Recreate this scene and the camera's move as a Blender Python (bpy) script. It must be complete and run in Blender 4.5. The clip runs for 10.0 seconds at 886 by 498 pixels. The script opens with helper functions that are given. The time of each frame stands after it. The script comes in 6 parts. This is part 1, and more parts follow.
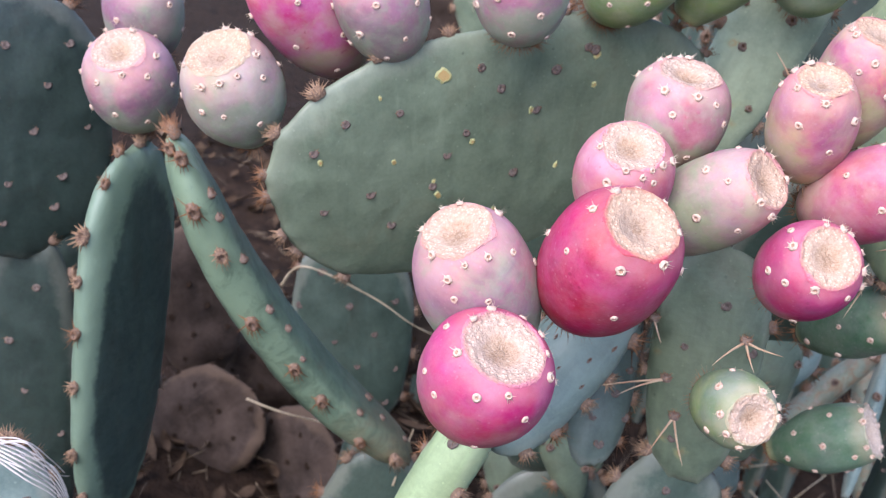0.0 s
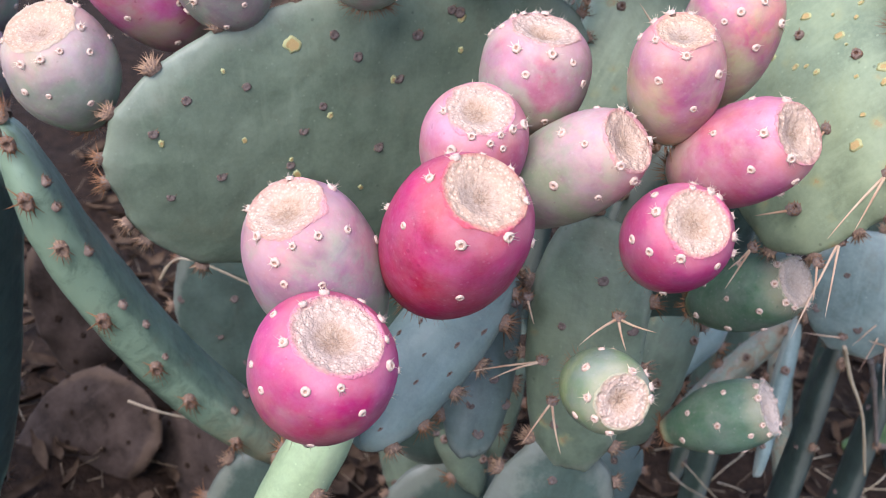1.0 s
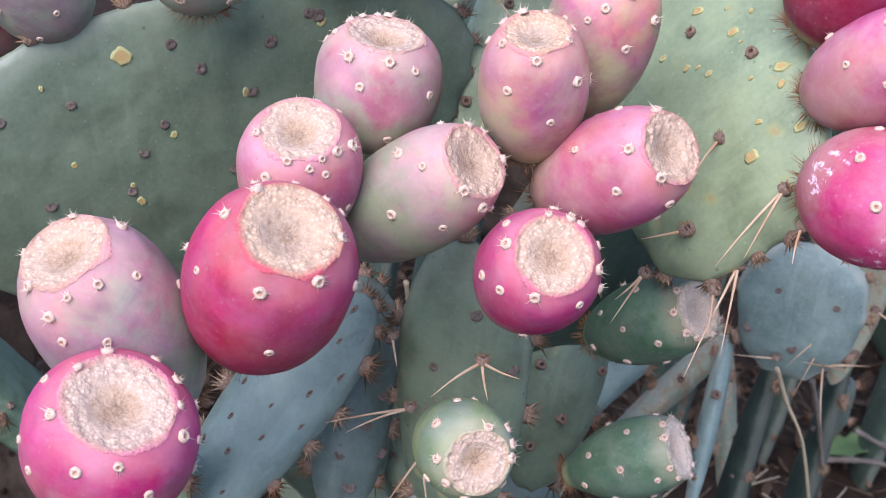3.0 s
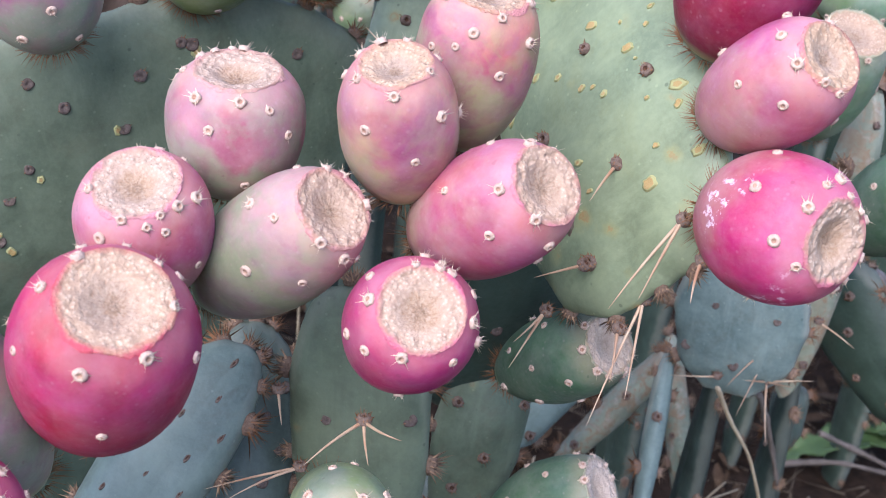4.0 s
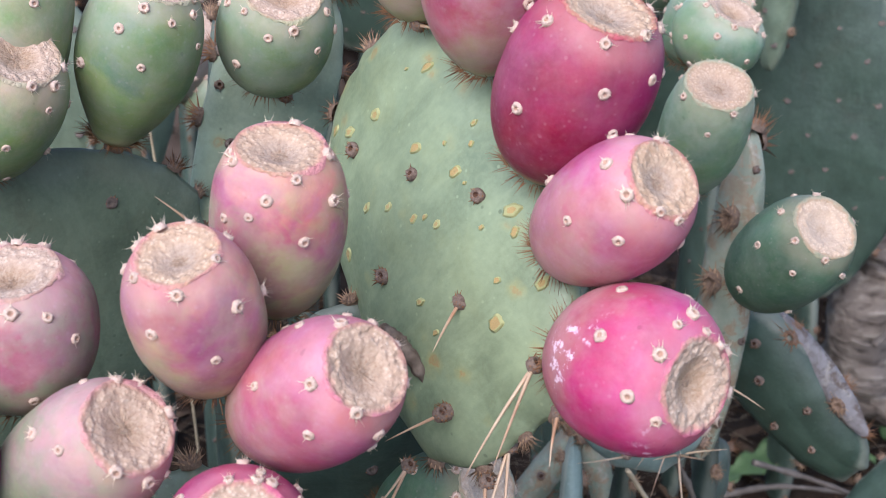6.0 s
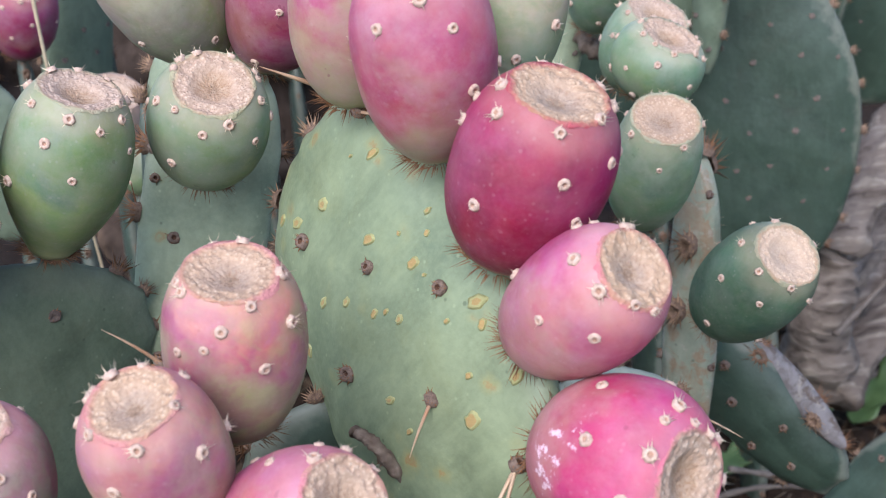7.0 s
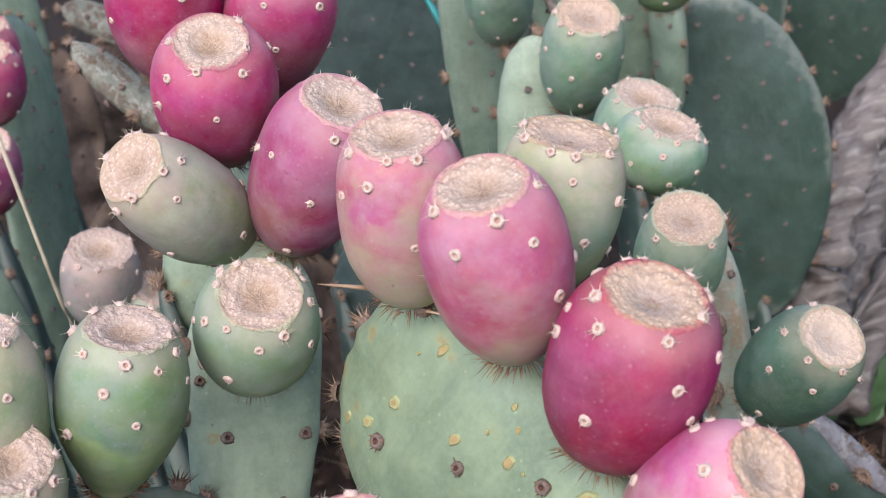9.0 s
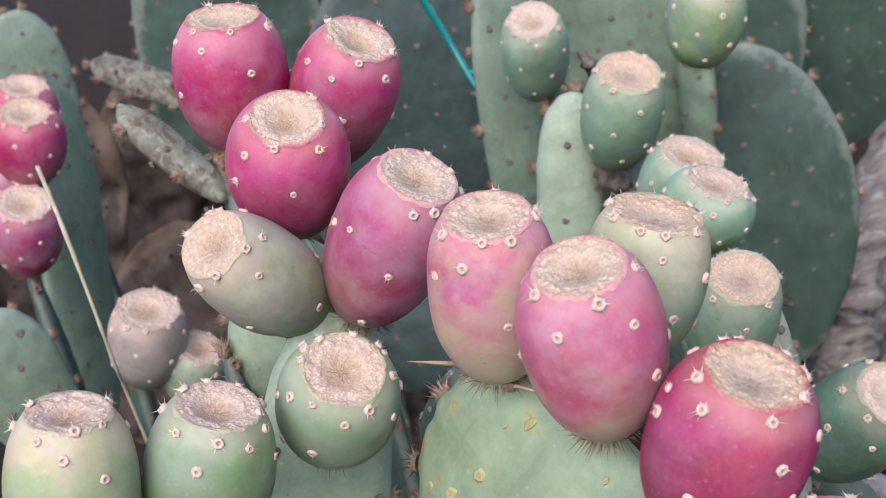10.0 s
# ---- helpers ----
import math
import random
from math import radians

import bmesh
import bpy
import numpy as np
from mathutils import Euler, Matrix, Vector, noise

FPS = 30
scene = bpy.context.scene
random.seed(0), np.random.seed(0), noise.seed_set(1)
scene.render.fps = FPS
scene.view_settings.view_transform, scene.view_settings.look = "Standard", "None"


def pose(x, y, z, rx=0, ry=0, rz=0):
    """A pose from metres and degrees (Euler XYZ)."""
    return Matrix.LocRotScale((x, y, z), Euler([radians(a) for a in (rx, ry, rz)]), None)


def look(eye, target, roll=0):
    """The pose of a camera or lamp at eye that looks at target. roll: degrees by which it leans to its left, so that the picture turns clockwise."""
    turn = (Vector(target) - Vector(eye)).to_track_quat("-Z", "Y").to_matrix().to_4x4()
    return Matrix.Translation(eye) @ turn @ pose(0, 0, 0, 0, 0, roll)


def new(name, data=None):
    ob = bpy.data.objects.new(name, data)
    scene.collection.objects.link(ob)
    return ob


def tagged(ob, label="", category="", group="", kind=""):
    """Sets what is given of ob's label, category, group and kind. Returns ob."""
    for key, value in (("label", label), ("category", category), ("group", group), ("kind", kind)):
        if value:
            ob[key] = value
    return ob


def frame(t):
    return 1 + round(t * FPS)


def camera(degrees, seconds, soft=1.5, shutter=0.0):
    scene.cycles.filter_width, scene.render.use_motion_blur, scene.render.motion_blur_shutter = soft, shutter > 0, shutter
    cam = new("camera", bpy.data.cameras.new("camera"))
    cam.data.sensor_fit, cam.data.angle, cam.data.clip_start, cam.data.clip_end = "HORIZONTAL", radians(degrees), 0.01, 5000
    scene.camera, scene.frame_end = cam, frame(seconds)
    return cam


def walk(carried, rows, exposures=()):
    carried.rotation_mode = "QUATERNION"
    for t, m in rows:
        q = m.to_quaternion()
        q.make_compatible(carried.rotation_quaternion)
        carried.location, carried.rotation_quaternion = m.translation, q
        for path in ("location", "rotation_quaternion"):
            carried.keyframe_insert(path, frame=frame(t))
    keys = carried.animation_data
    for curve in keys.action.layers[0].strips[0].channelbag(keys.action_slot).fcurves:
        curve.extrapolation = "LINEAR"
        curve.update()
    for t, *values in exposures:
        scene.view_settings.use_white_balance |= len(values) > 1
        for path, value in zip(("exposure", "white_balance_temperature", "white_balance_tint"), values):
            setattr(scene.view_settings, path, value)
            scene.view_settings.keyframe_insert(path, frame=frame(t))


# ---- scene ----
# ---------------------------------------------------------------- camera
cam = camera(38.42, 10.0, soft=0.6)
cam.data.dof.use_dof = True
cam.data.dof.focus_distance = 0.49
cam.data.dof.aperture_fstop = 24
PATH = [
    (0, (0.06657, -0.46103, 0.82658), (0.04126, -0.00777, 0.61701), 12.607),
    (0.5, (0.09986, -0.43448, 0.81551), (0.08625, 0.01855, 0.60437), 12.096),
    (1, (0.11302, -0.41221, 0.81031), (0.10642, 0.04174, 0.60083), 11.372),
    (1.5, (0.12578, -0.39569, 0.80877), (0.11949, 0.05983, 0.60272), 11.062),
    (2, (0.14197, -0.37629, 0.80524), (0.13740, 0.07899, 0.59862), 11.052),
    (3.5, (0.18769, -0.31001, 0.80373), (0.18524, 0.14333, 0.59285), 9.101),
    (4, (0.20911, -0.28534, 0.81053), (0.20987, 0.16777, 0.59913), 7.828),
    (4.5, (0.22681, -0.26774, 0.82069), (0.23035, 0.18685, 0.61251), 6.467),
    (5, (0.23986, -0.24755, 0.82620), (0.24819, 0.20835, 0.62105), 5.175),
    (5.5, (0.24405, -0.23401, 0.83181), (0.25934, 0.22197, 0.62724), 3.465),
    (7, (0.24166, -0.18867, 0.86121), (0.28755, 0.26496, 0.65601), -3.239),
    (7.5, (0.23286, -0.17852, 0.87392), (0.28612, 0.27469, 0.66956), -5.694),
    (8, (0.22662, -0.16625, 0.88248), (0.28572, 0.28625, 0.67814), -7.855),
    (8.5, (0.21957, -0.15330, 0.89794), (0.28400, 0.29819, 0.69298), -9.428),
    (9, (0.21000, -0.14573, 0.91599), (0.27862, 0.30667, 0.71445), -11.069),
    (9.5, (0.19969, -0.14324, 0.93061), (0.27185, 0.31159, 0.73589), -11.854),
    (10, (0.18422, -0.14109, 0.93715), (0.25608, 0.31628, 0.74834), -11.716),
]
walk(cam, [(t, look(eye, target, roll)) for t, eye, target, roll in PATH],
     exposures=[(0.0, 1.75, 5930, 18.8), (2.0, 1.61, 5850, 18.8), (3.5, 1.60, 5810, 18.3), (4.5, 1.69, 5770, 17.8), (5.5, 1.54, 5830, 15), (7.0, 1.38, 5930, 12.8), (10.0, 1.40, 5960, 13.2)])

# ---------------------------------------------------------------- light
SUN_DIR = Vector((-0.30, -0.65, 0.70)).normalized()
world = bpy.data.worlds.new("sky")
scene.world = world
world.use_nodes = True
wn = world.node_tree.nodes
sky = wn.new("ShaderNodeTexSky")
sky.sky_type = "NISHITA"
sky.sun_disc = False
sky.sun_elevation = math.asin(SUN_DIR.z)
sky.sun_rotation = math.atan2(SUN_DIR.x, SUN_DIR.y)
world.node_tree.links.new(sky.outputs[0], wn["Background"].inputs[0])
wn["Background"].inputs[1].default_value = 0.12
sun_data = bpy.data.lights.new("sun", "SUN")
sun_data.energy = 1.8
sun_data.angle = radians(50)
sun_data.color = (1.0, 0.94, 0.87)
sun = new("sun", sun_data)
sun.matrix_world = look(SUN_DIR * 5, (0, 0, 0))


# ---------------------------------------------------------------- materials
def rgb(r, g, b):
    return tuple((c / 255 / 12.92) if c <= 10 else ((c / 255 + 0.055) / 1.055) ** 2.4 for c in (r, g, b)) + (1.0,)


class Shader:
    """A node material with a few shorthands."""

    def __init__(self, name, rough=0.5):
        self.m = bpy.data.materials.new(name)
        self.m.use_nodes = True
        self.t = self.m.node_tree
        self.out = self.t.nodes["Principled BSDF"]
        self.out.inputs["Roughness"].default_value = rough
        tc = self.n("ShaderNodeTexCoord")
        info = self.n("ShaderNodeObjectInfo")
        shift = self.n("ShaderNodeVectorMath", operation="SCALE")
        shift.inputs[0].default_value = (7.0, 3.0, 5.0)
        self.link(info.outputs["Random"], shift.inputs["Scale"])
        add = self.n("ShaderNodeVectorMath", operation="ADD")
        self.link(tc.outputs["Object"], add.inputs[0])
        self.link(shift.outputs[0], add.inputs[1])
        self.at, self.gen, self.random = add.outputs[0], tc.outputs["Generated"], info.outputs["Random"]

    def n(self, kind, **values):
        node = self.t.nodes.new(kind)
        for key, value in values.items():
            setattr(node, key, value)
        return node

    def link(self, a, b):
        self.t.links.new(a, b)

    def noise(self, scale, detail=3.0, rough=0.55, distort=0.0):
        node = self.n("ShaderNodeTexNoise")
        self.link(self.at, node.inputs["Vector"])
        node.inputs["Scale"].default_value = scale
        node.inputs["Detail"].default_value = detail
        node.inputs["Roughness"].default_value = rough
        node.inputs["Distortion"].default_value = distort
        return node.outputs["Fac"]

    def cells(self, scale, feature="F1", spread=1.0):
        node = self.n("ShaderNodeTexVoronoi", feature=feature)
        self.link(self.at, node.inputs["Vector"])
        node.inputs["Scale"].default_value = scale
        node.inputs["Randomness"].default_value = spread
        return node.outputs["Distance"]

    def ramp(self, fac, *stops):
        node = self.n("ShaderNodeValToRGB")
        while len(node.color_ramp.elements) < len(stops):
            node.color_ramp.elements.new(0.5)
        for e, (place, colour) in zip(node.color_ramp.elements, stops):
            e.position = place
            e.color = colour if isinstance(colour, tuple) else (colour, colour, colour, 1.0)
        self.link(fac, node.inputs[0])
        return node.outputs[0]

    def sum(self, a, b, gain=1.0, op="MULTIPLY_ADD"):
        """b * gain + a."""
        node = self.n("ShaderNodeMath", operation=op)
        self.link(b, node.inputs[0])
        node.inputs[1].default_value = gain
        if isinstance(a, float):
            node.inputs[2].default_value = a
        else:
            self.link(a, node.inputs[2])
        return node.outputs[0]

    def mix(self, fac, a, b, blend="MIX"):
        node = self.n("ShaderNodeMix", data_type="RGBA", blend_type=blend)
        if isinstance(fac, float):
            node.inputs["Factor"].default_value = fac
        else:
            self.link(fac, node.inputs["Factor"])
        for key, value in ((6, a), (7, b)):
            if isinstance(value, tuple):
                node.inputs[key].default_value = value
            else:
                self.link(value, node.inputs[key])
        return node.outputs[2]

    def bump(self, height, distance, strength=1.0):
        node = self.n("ShaderNodeBump")
        node.inputs["Distance"].default_value = distance
        node.inputs["Strength"].default_value = strength
        self.link(height, node.inputs["Height"])
        if self.out.inputs["Normal"].is_linked:
            self.link(self.out.inputs["Normal"].links[0].from_socket, node.inputs["Normal"])
        self.link(node.outputs[0], self.out.inputs["Normal"])

    def colour(self, socket):
        self.link(socket, self.out.inputs["Base Color"])

    def rough(self, socket):
        self.link(socket, self.out.inputs["Roughness"])

    def z(self):
        node = self.n("ShaderNodeSeparateXYZ")
        self.link(self.gen, node.inputs[0])
        return node.outputs[2]


def fruit_skin(name, base, middle, top, blotch, amount=0.45, wobble=0.5, bloom=0.22, unripe=0.0, sour=None, lift=0.26, blush=0.0, wax=0.0):
    """Waxy fruit skin that ripens from the base to the crown, in blotches."""
    s = Shader(name, 0.42)
    height = s.sum(s.sum(s.z(), s.noise(24, 2), 2.2 * wobble), s.noise(130, 3), 0.3)
    height = s.sum(-1.1 * wobble - 0.15, height, 1.0)
    skin = s.ramp(height, (0.16, base), (0.48, middle), (0.86, top))
    fac = s.ramp(s.noise(40, 5, 0.62, 0.2), (0.45, 0.0), (0.63, min(1.0, 1.3 * amount)))
    skin = s.mix(fac, skin, blotch)
    patch = s.sum(s.sum(lift, s.noise(30, 4, 0.6, 0.2), 1.0), s.z(), -0.42)
    skin = s.mix(s.ramp(patch, (0.50, 0.0), (0.62, unripe)), skin, sour or rgb(156, 152, 116))
    second = tuple(0.5 * x + 0.5 * y for x, y in zip((sour or blotch)[:3], base[:3])) + (1.0,)
    skin = s.mix(s.ramp(s.noise(64, 4, 0.62, 0.5), (0.50, 0.0), (0.62, 0.25 + 0.35 * unripe if unripe > 0.4 else 0.15)), skin, second)
    skin = s.mix(s.ramp(s.noise(52, 4, 0.62, 0.6), (0.50, 0.0), (0.64, 0.40)), skin, tuple(0.85 * c for c in blotch[:3]) + (1.0,))
    skin = s.mix(s.ramp(s.noise(21, 3, 0.6, 0.4), (0.52, 0.0), (0.66, 0.5 if unripe > 0.4 else 0.2)), skin, top)
    if blush:
        flush = s.ramp(s.noise(26, 4, 0.62, 0.3), (0.50, 0.0), (0.62, blush))
        skin = s.mix(flush, skin, tuple(0.62 * c for c in blotch[:3]) + (1.0,))
    warm = tuple(0.55 * c + 0.45 * k for c, k in zip(top[:3], rgb(208, 172, 142)[:3])) + (1.0,)
    skin = s.mix(s.ramp(s.sum(s.z(), s.noise(90, 3), 0.12), (0.90, 0.0), (1.0, 0.35)), skin, warm)
    pale = tuple(0.5 * c + k for c, k in zip(middle[:3], (0.27, 0.21, 0.21))) + (1.0,)
    veil = s.ramp(s.noise(70, 6, 0.7), (0.42, 0.0), (0.66, bloom))
    skin = s.mix(veil, skin, pale)
    grain = s.ramp(s.noise(480, 3, 0.65), (0.42, 0.0), (0.75, 0.10))
    skin = s.mix(grain, skin, pale)
    pores = s.ramp(s.cells(520), (0.08, 0.14), (0.2, 0.0))
    skin = s.mix(pores, skin, tuple(0.62 * c for c in top[:3]) + (1.0,))
    flecks = s.ramp(s.cells(260), (0.10, 0.22), (0.2, 0.0))
    skin = s.mix(flecks, skin, pale)
    foot = s.ramp(s.sum(s.z(), s.noise(120, 3), 0.06), (0.05, 0.85), (0.13, 0.0))
    skin = s.mix(foot, skin, rgb(164, 166, 124))
    if wax:
        splash = s.mix(1.0, s.ramp(s.noise(260, 4, 0.7), (0.54, 0.0), (0.60, wax)), s.ramp(s.noise(34, 2, 0.5), (0.56, 0.0), (0.62, 1.0)), "MULTIPLY")
        skin = s.mix(splash, skin, rgb(222, 196, 206))
    scars = s.ramp(s.noise(190, 2, 0.5), (0.72, 0.0), (0.75, 0.45))
    skin = s.mix(scars, skin, tuple(0.55 * c for c in top[:3]) + (1.0,))
    drift = s.n("ShaderNodeHueSaturation")
    s.link(skin, drift.inputs["Color"])
    s.link(s.ramp(s.noise(38, 4, 0.6, 0.4), (0.36, 0.478 if unripe > 0.4 else 0.487), (0.64, 0.518 if unripe > 0.4 else 0.506)), drift.inputs["Hue"])
    s.link(s.ramp(s.noise(55, 5, 0.65, 0.3), (0.34, 0.90), (0.66, 1.07)), drift.inputs["Value"])
    s.link(s.ramp(s.noise(31, 4, 0.6, 0.3), (0.36, 0.90), (0.64, 1.08)), drift.inputs["Saturation"])
    s.colour(drift.outputs[0])
    s.rough(s.ramp(s.noise(85, 5, 0.65), (0.3, 0.40), (0.8, 0.64)))
    s.bump(s.noise(60, 3), 0.0020, 0.4)
    s.bump(s.noise(420, 3, 0.6), 0.0003, 0.45)
    s.out.inputs["Subsurface Weight"].default_value = 0.12
    s.out.inputs["Subsurface Radius"].default_value = (0.006, 0.002, 0.002)
    s.out.inputs["Specular IOR Level"].default_value = 0.27
    return s.m


def pad_skin(name, a, b, stain, scabs=0.0, stains=0.25, rough=0.5, edge=0.25, rim=None, cork=None):
    """Waxy grey-green pad skin; scabs: how many yellow rust spots it has."""
    a, b = (tuple(c * k for c, k in zip(x, (1.03, 0.985, 0.99, 1.0))) for x in (a, b))
    s = Shader(name, rough)
    skin = s.mix(s.ramp(s.noise(14, 4, 0.6), (0.36, 0.0), (0.64, 1.0)), a, b)
    light = tuple(min(1.0, 1.42 * c + 0.006) for c in b[:3]) + (1.0,)
    dark = tuple(0.62 * c for c in a[:3]) + (1.0,)
    skin = s.mix(s.ramp(s.noise(46, 5, 0.65), (0.42, 0.0), (0.72, 0.6)), skin, light)
    skin = s.mix(s.ramp(s.noise(34, 6, 0.7, 0.5), (0.52, 0.0), (0.75, 0.45)), skin, dark)
    skin = s.mix(s.ramp(s.noise(24, 6, 0.7, 0.8), (0.54, 0.0), (0.70, stains)), skin, stain)
    if stains > 0.7:
        skin = s.mix(s.ramp(s.noise(75, 5, 0.7, 1.0), (0.48, 0.0), (0.56, 0.9)), skin, stain)
        skin = s.mix(s.ramp(s.noise(110, 4, 0.7, 0.5), (0.56, 0.0), (0.64, 0.7)), skin, rgb(150, 142, 130))
    skin = s.mix(s.ramp(s.noise(420, 3, 0.65), (0.40, 0.0), (0.75, 0.30)), skin, light)
    scuff = s.n("ShaderNodeTexNoise")
    long = s.n("ShaderNodeVectorMath", operation="MULTIPLY")
    long.inputs[1].default_value = (1.0, 1.0, 0.16)
    s.link(s.at, long.inputs[0])
    s.link(long.outputs[0], scuff.inputs["Vector"])
    scuff.inputs["Scale"].default_value = 120
    scuff.inputs["Detail"].default_value = 4
    skin = s.mix(s.ramp(scuff.outputs["Fac"], (0.58, 0.0), (0.68, 0.35)), skin, light)
    skin = s.mix(s.ramp(scuff.outputs["Fac"], (0.32, 0.18), (0.40, 0.0)), skin, dark)
    specks = s.ramp(s.cells(150), (0.07, 0.6), (0.12, 0.0))
    skin = s.mix(specks, skin, light)
    pits = s.ramp(s.cells(95), (0.06, 0.7), (0.10, 0.0))
    some = s.ramp(s.noise(30, 2), (0.50, 0.0), (0.56, 1.0))
    skin = s.mix(s.mix(1.0, pits, some, "MULTIPLY"), skin, dark)
    if scabs:
        dist = s.sum(s.sum(s.cells(66), s.noise(120, 4, 0.7), 0.55), s.noise(24, 1), 0.3)
        dist = s.sum(-0.28, dist, 1.0)
        ring = s.ramp(dist, (0.25, 0.65), (0.30, 0.7), (0.34, 0.55), (0.50, 0.0))
        some = s.ramp(s.noise(26, 2), (0.60 - 0.10 * scabs, 0.0), (0.66 - 0.10 * scabs, 1.0))
        fac = s.mix(1.0, ring, some, "MULTIPLY")
        skin = s.mix(fac, skin, s.mix(s.ramp(dist, (0.16, 0.0), (0.26, 1.0), (0.34, 0.0)), rgb(142, 142, 98), rgb(150, 110, 62)))
    mid = s.n("ShaderNodeVectorMath", operation="SUBTRACT")
    s.link(s.gen, mid.inputs[0])
    mid.inputs[1].default_value = (0.5, 0.5, 0.5)
    wide = s.n("ShaderNodeVectorMath", operation="MULTIPLY")
    s.link(mid.outputs[0], wide.inputs[0])
    wide.inputs[1].default_value = (2.0, 0.0, 2.0)
    out = s.n("ShaderNodeVectorMath", operation="LENGTH")
    s.link(wide.outputs[0], out.inputs[0])
    # pale worn rim; stemgreen and rimlit use it for painted edge light
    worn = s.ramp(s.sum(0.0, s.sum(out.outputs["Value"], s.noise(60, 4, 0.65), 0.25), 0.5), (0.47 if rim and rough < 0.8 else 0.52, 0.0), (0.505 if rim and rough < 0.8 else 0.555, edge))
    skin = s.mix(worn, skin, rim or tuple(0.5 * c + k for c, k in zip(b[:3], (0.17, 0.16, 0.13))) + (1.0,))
    if cork:
        length = s.n("ShaderNodeSeparateXYZ")
        s.link(s.gen, length.inputs[0])
        low = s.sum(length.outputs["Z"], s.noise(70, 5, 0.7, 0.6), 0.42)
        skin = s.mix(s.ramp(low, (0.30, 0.75), (0.52, 0.0)), skin, cork)
        patch = s.ramp(s.noise(58, 5, 0.7, 0.8), (0.50, 0.0), (0.62, 0.45))
        skin = s.mix(patch, skin, dark)
    s.colour(skin)
    s.rough(s.ramp(s.noise(70, 4, 0.6), (0.3, rough - 0.1), (0.8, rough + 0.14)))
    s.bump(s.noise(18, 4), 0.004, 0.6)
    s.bump(s.noise(110, 4, 0.6), 0.0009, 0.6)
    s.out.inputs["Specular IOR Level"].default_value = 0.12 if rough > 0.8 else 0.42
    return s.m


def plain(name, a, b, scale, rough=0.7, depth=0.0006, fine=4.0):
    s = Shader(name, rough)
    skin = s.mix(s.ramp(s.noise(scale, 4, 0.65), (0.3, 0.0), (0.72, 1.0)), a, b)
    skin = s.mix(s.ramp(s.noise(scale * fine, 3, 0.6), (0.35, 0.0), (0.75, 0.5)), skin, tuple(0.5 * c for c in a[:3]) + (1.0,))
    s.colour(skin)
    s.bump(s.noise(scale * 2.5, 4, 0.65), depth, 0.8)
    s.out.inputs["Specular IOR Level"].default_value = 0.1 if rough > 0.8 else 0.4
    return s.m


